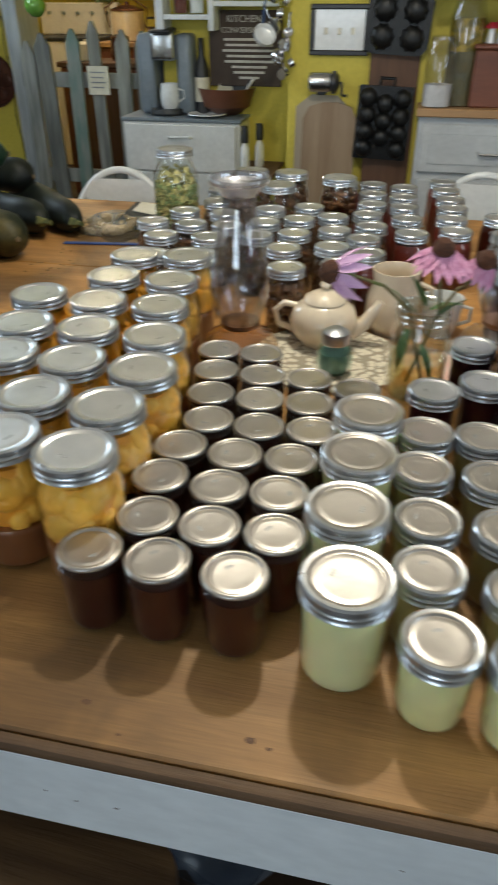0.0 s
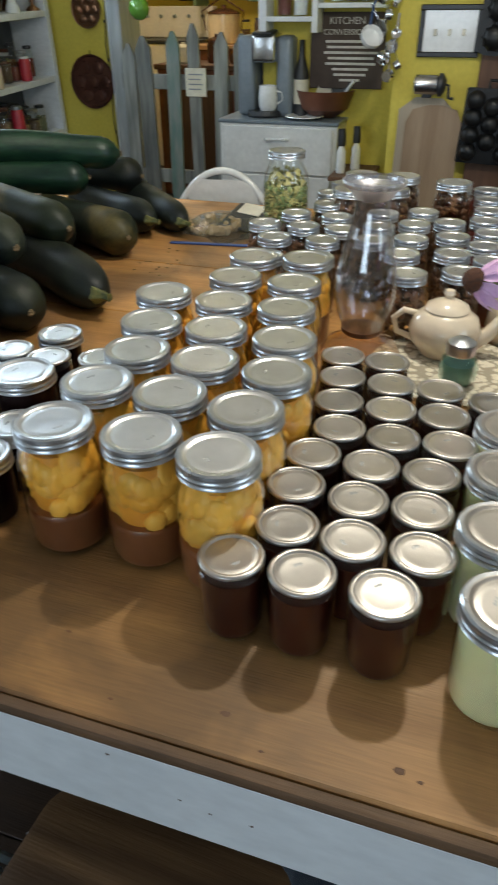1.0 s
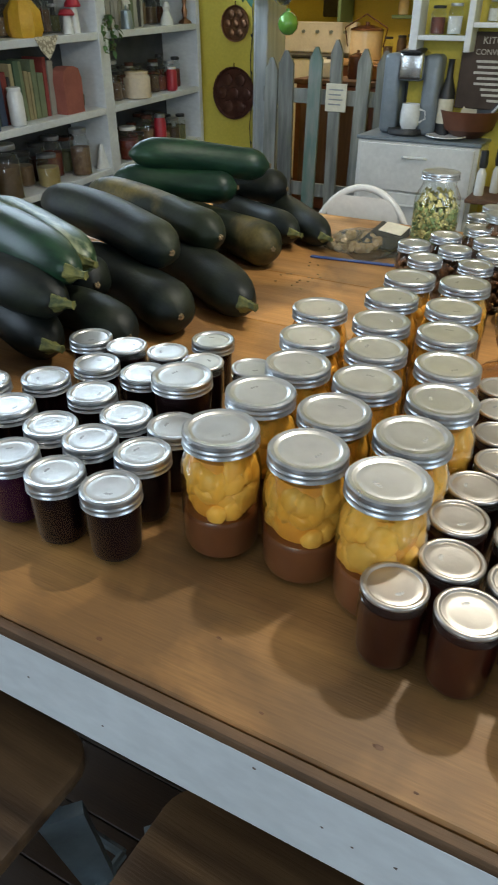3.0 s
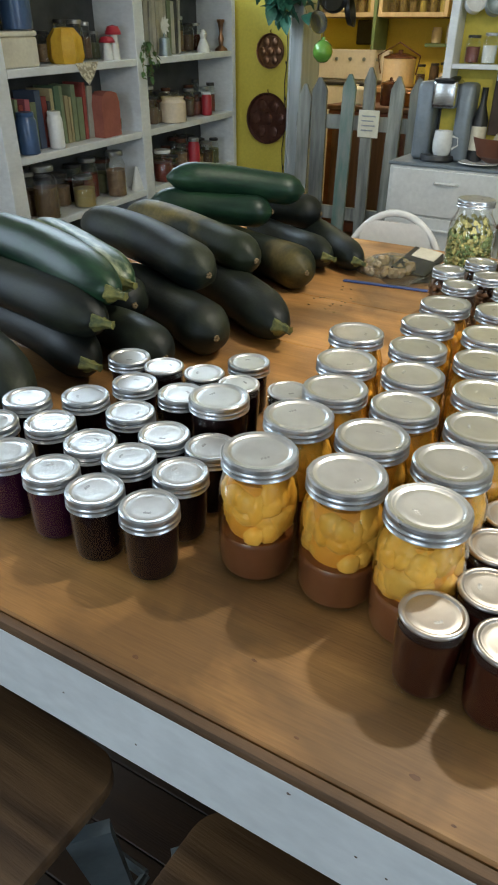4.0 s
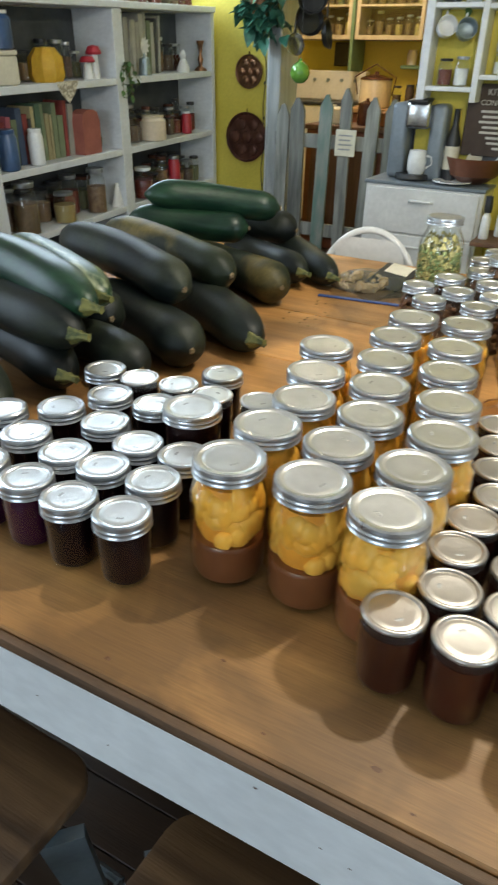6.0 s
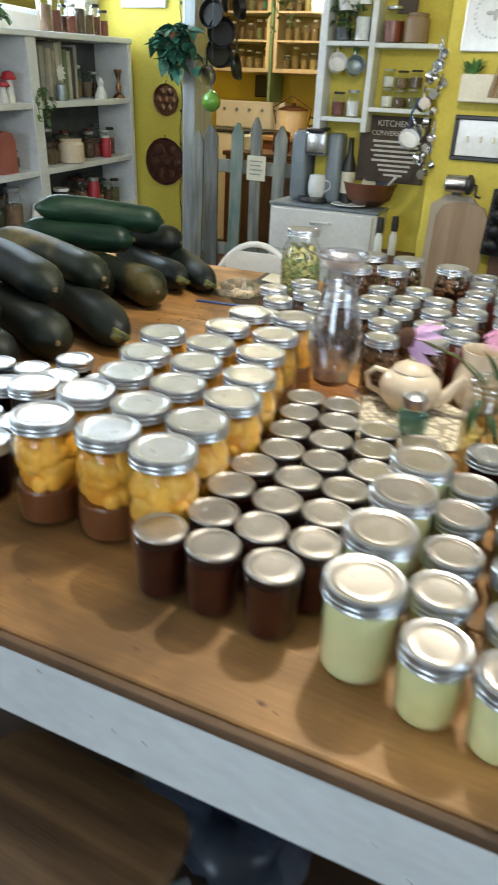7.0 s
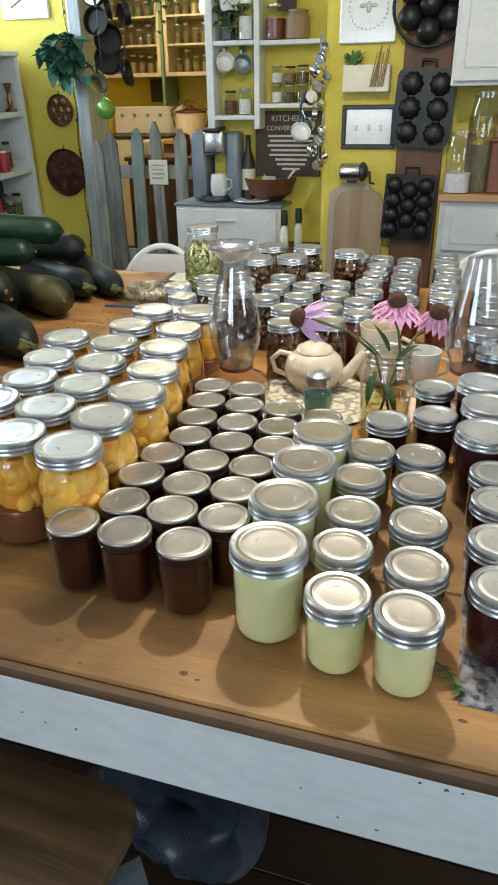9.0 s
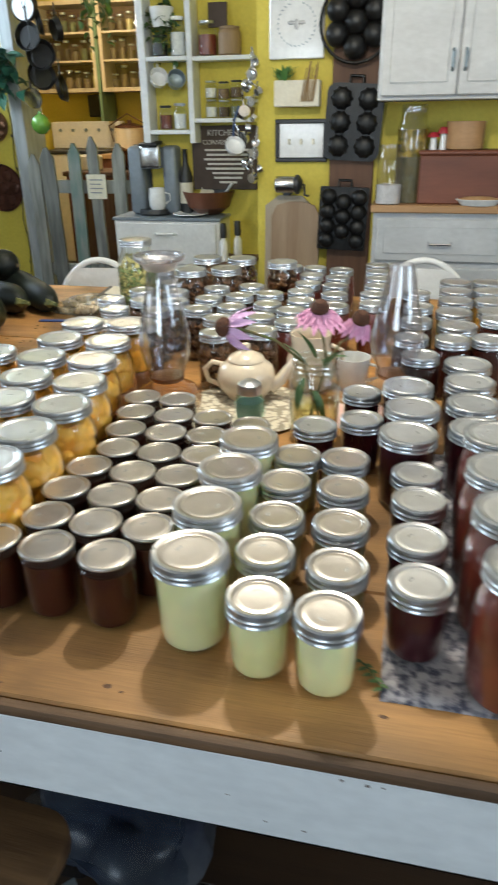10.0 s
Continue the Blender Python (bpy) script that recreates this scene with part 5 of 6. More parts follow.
bm = tube([(-2.385 + 0.010 * math.sin(i * 1.3), 4.772, 2.2 - i * 0.085) for i in range(25)], 0.0028, 6)
for i in range(9):
    blob(bm, (-2.385 + 0.012 * math.sin(i * 3.1), 4.770, 2.1 - i * 0.22), (0.006, 0.006, 0.012), i, 0.2, 1)
thing("light_string", bm, BLACK, None, "dark cord of small unlit bulbs down the wall", "light string")
thing("glass_ball", lathe([(0, -0.062), (0.03, -0.055), (0.055, -0.028), (0.062, 0), (0.052, 0.034), (0.025, 0.057), (0.012, 0.062), (0.012, 0.075), (0, 0.076)], 24), material("glossy_green_glass", (0.10, 0.26, 0.03), (0.16, 0.36, 0.05), 0.08, 0.15, 0.1, 6, bump=0, coat=0.8), pose(-1.96, 4.42, 1.292), "shiny green glass ball hanging in the doorway", "ornament")
thing("ball_cord", tube([(-1.96, 4.42, 1.368), (-1.96, 4.42, 2.499)], 0.002, 6), BLACK, None, "thin dark hanging cord", "cord")
for i, (x, z, r) in enumerate(((-1.98, 1.78, 0.085), (-1.93, 1.68, 0.09), (-1.97, 1.57, 0.09), (-2.08, 1.44, 0.065), (-2.04, 1.70, 0.08), (-1.90, 1.50, 0.085), (-2.02, 1.88, 0.08), (-1.92, 1.84, 0.075))):
    ob = base("hanging_pan", pose(x, 4.46 + 0.03 * i, z, 80, 0, 20 * i), "small dark metal pan hung in the doorway", "pan", "pans hanging in the doorway")
    part("bowl", lathe([(0, 0), (r * 0.8, 0), (r, 0.035), (r * 0.96, 0.035), (r * 0.77, 0.004), (0, 0.004)], 24), STEEL if i == 3 else IRON, ob)
    part("handle", tube([(0, r * 0.9, 0.03), (0, r * 1.9, 0.045)], [0.008, 0.006], 8), IRON, ob)

dial = base("hanging_scale", pose(-2.045, 4.56, 1.954, 90), "round white dial scale hanging in the doorway", "scale")
part("case", lathe([(0, -0.02), (0.075, -0.02), (0.082, -0.012), (0.082, 0.018), (0.076, 0.022), (0.072, 0.016), (0, 0.015)], 32), IRON, dial, "dark round case")
part("face", lathe([(0, 0.0162), (0.0715, 0.0162), (0.0715, 0.0185), (0, 0.0185)], 32), CERAMIC, dial, "white dial face")
part("needle", box(-0.0025, 0.0025, -0.012, 0.055, 0.0187, 0.0205, 0.0005), BLACK, dial)
part("hook", tube([(0, 0.08, 0), (0, 0.11, 0.004), (0, 0.545, 0)], 0.003, 8), IRON, dial)

gate = base("picket_gate", pose(-1.72, 4.52, 0), "weathered grey picket gate across the doorway", "gate")
for i, (x, h, w, mt) in enumerate(((-0.40, 1.11, 0.085, GREY_WOOD), (-0.27, 1.15, 0.10, GREY_WOOD), (-0.10, 1.175, 0.085, TEAL_WOOD), (0.065, 1.215, 0.075, GREY_WOOD), (0.215, 1.172, 0.085, GREY_WOOD), (0.375, 1.165, 0.10, GREY_WOOD), (0.52, 1.16, 0.09, GREY_WOOD))):
    part("picket", plate([(-w / 2, 0.05), (w / 2, 0.05), (w / 2, h - 0.07), (w * 0.10, h), (-w * 0.10, h), (-w / 2, h - 0.07)], 0.02, m=pose(x, 0.0, 0, 0, (-1) ** i * 0.8, 0)), mt, gate, "teal-stained weathered picket" if mt is TEAL_WOOD else "", smooth=0)
for z in (0.30, 0.86):
    part("rail", box(-0.45, 0.58, 0.0105, 0.035, z, z + 0.085, 0.003), GREY_WOOD, gate)
sg = base("gate_sign", pose(-1.655, 4.505, 0.905), "small cream sign fixed on the gate", "sign")
part("board", box(-0.068, 0.068, -0.004, 0.003, -0.078, 0.078, 0.002), PAPER, sg)
for k in range(4):
    part("text_bar", box(-0.045, 0.045 - 0.012 * (k % 2), -0.0062, -0.0042, 0.04 - k * 0.027, 0.048 - k * 0.027, 0), STAMP, sg)

# ---- white cabinet with the coffee maker ----
cab = base("drawer_cabinet", pose(-0.915, 3.75, 0), "white painted metal drawer cabinet with dark top", "cabinet")
part("body", box(-0.31, 0.31, 0.004, 0.42, 0.03, 0.795, 0.004), CERAMIC, cab)
part("top", box(-0.318, 0.318, -0.008, 0.425, 0.7955, 0.812, 0.004), SLATE, cab, "dark grey worn top")
for z0, z1 in ((0.56, 0.785), (0.31, 0.552), (0.05, 0.302)):
    d = part("drawer", box(-0.29, 0.29, -0.014, 0.003, z0, z1, 0.004), CERAMIC, cab)
    part("handle", tube([(-0.06, -0.012, z1 - 0.06), (-0.05, -0.04, z1 - 0.055), (0.05, -0.04, z1 - 0.055), (0.06, -0.012, z1 - 0.06)], 0.007, 10), CERAMIC, d)
cf = base("coffee_maker", pose(-1.025, 3.97, 0.8125), "grey and black single-cup coffee maker", "coffee maker")
part("tank", box(-0.145, -0.055, -0.09, 0.12, 0.0, 0.365, 0.025, seg=3), SLATE, cf, "grey water tank side")
part("column", box(0.06, 0.145, -0.09, 0.12, 0.0, 0.365, 0.025, seg=3), SLATE, cf, "grey side column")
part("back", box(-0.056, 0.061, 0.03, 0.115, 0.0, 0.34, 0.006), BLACK, cf)
part("head", box(-0.06, 0.065, -0.125, 0.03, 0.245, 0.375, 0.02, seg=3), STEEL, cf, "silver brewing head")
part("lid", box(-0.05, 0.055, -0.12, 0.0, 0.376, 0.392, 0.008, seg=2, m=pose(0, 0, 0, 5)), BLACK, cf)
part("drip_tray", lathe([(0, 0), (0.085, 0), (0.09, 0.01), (0.085, 0.03), (0, 0.03)], 28, m=Matrix.Translation((0, -0.08, 0))), BLACK, cf)
mug = base("mug", pose(-1.005, 3.885, 0.8428), "white ceramic mug on the coffee maker tray", "mug")
part("body", lathe([(0, 0), (0.038, 0), (0.048, 0.02), (0.05, 0.06), (0.044, 0.115), (0.041, 0.115), (0.046, 0.06), (0.042, 0.02), (0, 0.008)], 28), CERAMIC, mug)
part("handle", tube([(0.045, 0, 0.09), (0.075, 0, 0.085), (0.08, 0, 0.05), (0.05, 0, 0.03)], 0.006, 10), CERAMIC, mug)
thing("saucer", lathe([(0, 0), (0.06, 0), (0.10, 0.012), (0.098, 0.016), (0.06, 0.005), (0, 0.005)], 32), CERAMIC, pose(-0.80, 3.85, 0.8125), "white plate on the cabinet top", "plate")
bw = base("wooden_bowl", pose(-0.72, 4.0 - 0.04, 0.8125), "dark wooden bowl holding papers on the cabinet", "bowl")
part("bowl", lathe([(0, 0), (0.06, 0), (0.12, 0.04), (0.15, 0.125), (0.142, 0.125), (0.11, 0.045), (0.05, 0.01), (0, 0.01)], 36), BOWL_WOOD, bw)
for k, (x, rz, ry) in enumerate(((-0.02, 15, 25), (0.02, -20, 30), (0.05, 40, 38))):
    part("paper", box(-0.05, 0.05, -0.001, 0.001, 0.0, 0.15, 0.0003, m=pose(x, -0.02 + 0.02 * k, 0.05, -10, ry, rz)), PAPER if k != 1 else BLACK, bw)
part("spoon", tube([(0.06, 0, 0.06), (0.15, -0.03, 0.17)], [0.004, 0.008], 8), CERAMIC, bw)
bt = base("bottle", pose(-0.845, 4.06 - 0.12, 0.8125), "dark glass bottle with a pale label", "bottle")
part("glass", lathe([(0, 0), (0.036, 0), (0.038, 0.01), (0.038, 0.20), (0.016, 0.27), (0.014, 0.34), (0.016, 0.345), (0, 0.345)], 20), BLACK, bt)
part("label", lathe([(0.0385, 0.06), (0.0388, 0.062), (0.0388, 0.17), (0.0385, 0.172)], 20), PAPER, bt, "pale paper label")
for k in range(2):
    ob = base("spray_bottle", pose(-0.56 + 0.055 * k, 3.66 + 0.10 * k, 0.60), "small bottle with black top beside the cabinet", "bottle", "bottles beside the cabinet")
    part("body", lathe([(0, 0), (0.022, 0), (0.024, 0.01), (0.022, 0.10), (0.01, 0.125), (0, 0.125)], 16), CERAMIC, ob)
    part("top", tube([(0, 0, 0.125), (0, 0, 0.150), (-0.002, 0, 0.20)], [0.018, 0.020, 0.017], 10), BLACK, ob)
thing("bottle_shelf", box(-0.60, -0.40, 3.55, 3.90, 0.580, 0.5995, 0.003), BROWN_BOARD, None, "small dark wooden stand beside the cabinet", "stand")

# poster on the recess wall
po = base("kitchen_sign", pose(-0.62, 3.962, 1.11), "dark brown sign with white lettering on wall", "sign")
part("board", box(-0.185, 0.185, -0.012, 0.012, -0.165, 0.165, 0.003), POSTER, po)
for text, z, size in (("KITCHEN", 0.115, 0.042), ("CONVERSIONS", 0.070, 0.034)):
    fc = bpy.data.curves.new("title", "FONT")
    fc.body, fc.size, fc.align_x, fc.extrude = text, size, "CENTER", 0.0008
    tmp = bpy.data.objects.new("title", fc)
    me = bpy.data.meshes.new_from_object(tmp)
    me.materials.append(CHALK)
    ob = new("title", me)
    ob.parent = po
    ob.matrix_local = pose(-0.005, -0.0135, z, 90)
    bpy.data.objects.remove(tmp)
for k in range(8):
    w = (0.13, 0.12, 0.135, 0.115, 0.125, 0.09, 0.08, 0.05)[k]
    part("text_bar", box(0.02 - w, 0.02 + w, -0.0135, -0.0122, 0.036 - k * 0.024, 0.047 - k * 0.024, 0), CHALK, po)

# open wall shelves on the recess wall
ws = base("wall_shelf", pose(-0.72, 3.975, 0), "white painted open wall shelves crowded with jars", "shelf")
part("upright", box(-0.325, -0.285, -0.13, 0.0, 1.19, 2.1, 0.003), WHITE_PAINT, ws)
part("upright", box(-0.06, -0.03, -0.13, 0.0, 1.19, 2.1, 0.003), WHITE_PAINT, ws)
for x0, x1, z in ((-0.2845, -0.0605, 1.235), (-0.2845, -0.0605, 1.585), (-0.0295, 0.29, 1.290), (-0.0295, 0.29, 1.580)):
    part("shelf_board", box(x0, x1, -0.128, -0.001, z, z + 0.022, 0.003), WHITE_PAINT, ws)
for i, (x, z, r, h, f, l, lab) in enumerate(((-0.67, 1.3125, 0.032, 0.09, SALT, BAND, "glass jar of white salt on wall shelf"), (-0.60, 1.3125, 0.032, 0.085, SPICE, BAND, "glass jar of brown spice on wall shelf"), (-0.53, 1.3125, 0.034, 0.09, FILLS[3], BAND, "glass jar of dried herbs on wall shelf"), (-0.67, 1.405, 0.032, 0.085, SALT, BAND, "glass jar of white salt on wall shelf"), (-0.60, 1.4, 0.032, 0.085, SPICE, BLACK, "glass jar of brown spice on wall shelf"),
                                            (-0.53, 1.405, 0.034, 0.085, SPICE, BLACK, "glass jar of brown spice on wall shelf"), (-0.68, 1.6025, 0.052, 0.16, SALSA, BAND, "glass jar of red grain on wall shelf"), (-0.46, 1.3125, 0.03, 0.10, FILLS[2], BAND, "glass jar of beans on wall shelf"), (-0.93, 1.2575, 0.035, 0.12, FILLS[1], BLACK, "dark red tin on the wall shelf"), (-0.85, 1.2575, 0.035, 0.13, SALT, BAND, "pale glass bottle on wall shelf"), (-0.94, 1.6075, 0.045, 0.10, IRON, IRON, "dark tin on the wall shelf"), (-0.84, 1.6075, 0.040, 0.18, SALT, CERAMIC, "tall white jar on wall shelf"))):
    small_jar(pose(x, 3.905, z), r, h, f, l, lab, True, "jars on the wall shelf")
for i, (x, z) in enumerate(((-0.965, 1.49), (-0.87, 1.48))):
    ob = base("hanging_cup", pose(x, 3.90, z, 70, 0, 30), "pale cup hanging under the wall shelf", "cup", "cups under the wall shelf")
    part("body", lathe([(0, 0), (0.03, 0), (0.045, 0.03), (0.048, 0.07), (0.045, 0.07), (0.04, 0.03), (0, 0.006)], 22), CERAMIC if i == 0 else METAL_GREY, ob)
    part("handle", tube([(0, 0.045, 0.06), (0, 0.07, 0.05), (0, 0.06, 0.02), (0, 0.035, 0.015)], 0.004, 8), CERAMIC, ob)
small_jar(pose(-0.56, 3.90, 1.6025), 0.06, 0.13, CUTBOARD, CUTBOARD, "woven tan basket on the wall shelf", False, "jars on the wall shelf")
thing("chalk_tag", box(-0.05, 0.05, -0.006, 0.006, 0, 0.11, 0.002), POSTER, pose(-0.62, 3.90, 1.73), "small dark chalk tag above the shelf", "sign")
trailing_plant("shelf_plant", pose(-0.92, 3.90, 1.80), LEAF, 22, (0.12, 0.05), 0.24, "green trailing plant on the white wall shelf", 0.05, 15, CERAMIC)

# utensils on the end of the wall
for i in range(14):
    z = 1.52 - i * 0.036
    x, y = -0.30 - 0.028 * (i % 3), 3.335 - 0.012 * (i % 2)
    ob = base("measuring_cup", pose(x, y, z, 60 + 25 * (i % 3), 20 * (i % 4) - 20, 40 * i), "small shiny metal measuring cup hanging on wall", "measuring cup", "measuring cups on the wall end")
    r = 0.020 + 0.006 * (i % 3)
    part("bowl", lathe([(0, 0), (r * 0.8, 0), (r, 0.022), (r * 0.93, 0.022), (r * 0.74, 0.003), (0, 0.003)], 18), CHROME if i % 4 else STEEL, ob)
    part("handle", box(-0.004, 0.004, r * 0.9, r + 0.06, 0.019, 0.0215, 0.0008), CHROME, ob)
ld = base("ladle", pose(-0.40, 3.36 - 0.06, 1.19, 55, 0, 35), "white enamel ladle hanging on the wall", "ladle")
part("bowl", lathe([(0, -0.03), (0.028, -0.024), (0.045, 0), (0.046, 0.018), (0.043, 0.018), (0.040, 0), (0, -0.026)], 24), CERAMIC, ld)
part("handle", tube([(0, 0.044, 0.015), (0, 0.09, 0.07), (0, 0.10, 0.15)], 0.005, 8), BLUE_GLAZE, ld, "blue enamel handle")
gr = base("hand_grinder", pose(-0.155, 3.29, 1.03), "small steel hand grinder with a black crank", "grinder")
part("drum", lathe([(0, -0.05), (0.030, -0.05), (0.036, -0.045), (0.036, 0.035), (0.03, 0.045), (0, 0.045)], 24, m=pose(0, 0, 0, 0, 90, 0)), STEEL, gr)
part("head", lathe([(0, 0.045), (0.042, 0.045), (0.042, 0.06), (0.02, 0.075), (0, 0.075)], 20, m=pose(0, 0, 0, 0, 90, 0)), BLACK, gr)
part("crank", tube([(0.07, 0, 0), (0.085, -0.01, 0.0), (0.09, -0.012, -0.045), (0.11, -0.015, -0.048)], 0.006, 8), BLACK, gr)
part("bracket", box(-0.02, 0.02, 0.02, 0.078, -0.05, 0.03, 0.003), BLACK, gr)
cb = base("cutting_board", pose(-0.115, 3.30, 0.50, -5), "large maple cutting board leaning on the wall", "cutting board")
part("board", plate([(-0.115, 0.0), (0.115, 0.0), (0.115, 0.385), (0.09, 0.435), (0.03, 0.452), (-0.03, 0.452), (-0.09, 0.435), (-0.115, 0.385)], 0.022), CUTBOARD, cb)
cb = base("cutting_board", pose(-0.150, 3.33, 0.50, -4), "pale cutting board behind another, leaning on wall", "cutting board")
part("board", plate([(-0.115, 0.0), (0.10, 0.0), (0.10, 0.44), (0.06, 0.475), (-0.05, 0.478), (-0.115, 0.43)], 0.018), material("pale_scrubbed_board", (0.43, 0.37, 0.28), (0.35, 0.29, 0.21), 0.7, None, 0, 3, 6, 0.1, 30, (7, 4, 0.6)), cb)
thing("low_cupboard", box(-0.265, 0.235, 3.22, 3.365, 0.0, 0.499, 0.004), BROWN_BOARD, None, "low brown cupboard against the yellow wall", "cupboard")
sw = base("switch_frame", pose(-0.098, 3.36, 1.213), "dark framed white switch plate on yellow wall", "switch plate")
for x0, x1, z0, z1 in ((-0.12, 0.12, 0.072, 0.09), (-0.12, 0.12, -0.09, -0.072), (-0.12, -0.102, -0.0715, 0.0715), (0.102, 0.12, -0.0715, 0.0715)):
    part("frame", box(x0, x1, -0.012, 0.009, z0, z1, 0.003), BLACK, sw, "dark frame strip")
part("plate", box(-0.1015, 0.1015, -0.002, 0.008, -0.0715, 0.0715, 0.001), CERAMIC, sw)
for x in (-0.055, 0.0, 0.055):
    part("switch", box(x - 0.006, x + 0.006, -0.012, -0.0025, -0.016, 0.008, 0.002), PAPER, sw)
pl = base("plank", pose(0.137, 3.355, 0), "tall dark brown plank fixed on the wall", "plank")
part("board", box(-0.10, 0.10, -0.012, 0.0145, 0.5, 2.2, 0.004), BROWN_BOARD, pl)
bx = base("wall_planter", pose(-0.112, 3.315, 1.352), "cream wall box with a plant and dry twigs", "planter")
part("box", box(-0.10, 0.10, -0.03, 0.05, 0.0, 0.105, 0.004), PAPER, bx)
TWIG = material("dry_twig", (0.20, 0.12, 0.05), (0.32, 0.21, 0.09), 0.8, None, 0, 40)
for k in range(10):
    bm = bmesh.new()
    tube([(0.02 + 0.006 * k, -0.034, 0.02), (0.045 + 0.005 * k + 0.01 * math.sin(k), -0.038, 0.15 + 0.012 * (k % 3))], 0.0022, 6, bm)
    part("twig", bm, TWIG, bx)
bm = bmesh.new()
for k in range(60):
    a, e = random.random() * 6.28, random.random()
    p = Vector((-0.06 + 0.03 * math.cos(a) * e, -0.01 + 0.02 * math.sin(a), 0.10 + 0.03 * random.random()))
    leaf_mesh(bm, p, p + Vector((0.03 * math.cos(a), 0.02 * math.sin(a), 0.02 + 0.02 * e)), 0.014)
part("leaves", bm, material("fresh_green_leaf", (0.10, 0.25, 0.06), (0.16, 0.32, 0.09), 0.5, None, 0, 40), bx, "bright green leaves", smooth=80)
be = base("bee_sign", pose(-0.124, 3.352, 1.64), "white square sign with a bee in a wreath", "sign")
part("board", box(-0.12, 0.12, -0.01, 0.016, -0.10, 0.16, 0.004), CERAMIC, be)
fc = bpy.data.curves.new("title", "FONT")
fc.body, fc.size, fc.align_x, fc.extrude = "HONEY", 0.045, "CENTER", 0.0006
tmp = bpy.data.objects.new("title", fc)
me = bpy.data.meshes.new_from_object(tmp)
me.materials.append(METAL_GREY)
ob = new("title", me)
ob.parent = be
ob.matrix_local = pose(0, -0.0112, 0.118, 90)
bpy.data.objects.remove(tmp)
bm = bmesh.new()
blob(bm, (0, -0.012, 0.03), (0.010, 0.002, 0.022), 2, 0.1, 2)
for s in (-1, 1):
    blob(bm, (0.022 * s, -0.012, 0.036), (0.018, 0.0015, 0.008), 3, 0.1, 2)
part("bee", bm, STAMP, be, "dark printed bee")
bm = bmesh.new()
for k in range(26):
    a = -1.2 + 5.5 * k / 25 + math.pi
    p = Vector((0.078 * math.cos(a), -0.011, 0.03 + 0.078 * math.sin(a)))
    leaf_mesh(bm, p, p + Vector((0.012 * math.cos(a + 1), -0.001, 0.012 * math.sin(a + 1))), 0.005, (0, 1, 0), 0)
part("wreath", bm, METAL_GREY, be, "grey printed wreath", smooth=0)


def iron_pan(m, w, h, cols, rows, r, label, round_pan=False, stagger=False):
    """A cast-iron baking mould hung with its cups facing out."""
    ob = base("cast_iron_pan", m, label, "baking pan", "cast-iron pans on the plank")
    if round_pan:
        part("rim", tube([(w * math.cos(a), 0, w * math.sin(a)) for a in (2 * math.pi * i / 32 for i in range(33))], 0.007, 10), IRON, ob)
        for k in range(7):
            a = k * math.pi / 3 + 0.5
            p = (0, 0) if k == 6 else (w * 0.60 * math.cos(a), w * 0.60 * math.sin(a))
            part("cup", lathe([(0, -0.012), (r * 0.8, -0.010), (r, 0.0), (r * 0.97, 0.018), (r * 0.8, 0.036), (r * 0.45, 0.047), (0, 0.050)], 22, m=pose(p[0], 0, p[1], 90)), IRON, ob)
    else:
        bm = box(-w, w, -0.008, 0.008, -h, h, 0)
        bmesh.ops.bevel(bm, geom=[e for e in bm.edges if abs(e.verts[0].co.y - e.verts[1].co.y) > 0.01], offset=0.04 if not stagger else 0.008, segments=5, affect="EDGES", profile=0.5)
        part("tray", bm, IRON, ob)
        for i in range(cols):
            for j in range(rows):
                x = (i - (cols - 1) / 2) * (2 * w / cols) * 0.94
                z = (j - (rows - 1) / 2) * (2 * h / rows) * 0.92
                if stagger and i == 1:
                    z -= h / rows * 0.6
                    if j == 0:
                        continue
                bm = lathe([(r, 0.006), (r * 0.98, 0.018), (r * 0.88, 0.032), (r * 0.66, 0.042), (r * 0.3, 0.047), (0, 0.047)], 20, m=pose(x, 0, z, 90))
                if not stagger:
                    for v in bm.verts:
                        a = math.atan2(v.co.z - z, v.co.x - x)
                        k = 1 + 0.07 * math.cos(10 * a)
                        v.co.x, v.co.z = x + (v.co.x - x) * k, z + (v.co.z - z) * k
                part("cup", bm, IRON, ob)
    part("handle", tube([(-0.03, 0, h - 0.006), (-0.028, 0, h + 0.028), (0.028, 0, h + 0.028), (0.03, 0, h - 0.006)], 0.007, 10), IRON, ob)


iron_pan(pose(0.140, 3.315, 1.285, 0, 3, 0), 0.125, 0.155, 2, 3, 0.046, "cast-iron fluted cake pan hung on the plank")
iron_pan(pose(0.112, 3.30, 0.880, 0, 2, 0), 0.112, 0.140, 3, 4, 0.0365, "cast-iron muffin pan hung on the plank", False, True)
iron_pan(pose(0.135, 3.30, 1.665), 0.150, 0.150, 0, 0, 0.050, "round cast-iron pan with cups hung on plank", True)

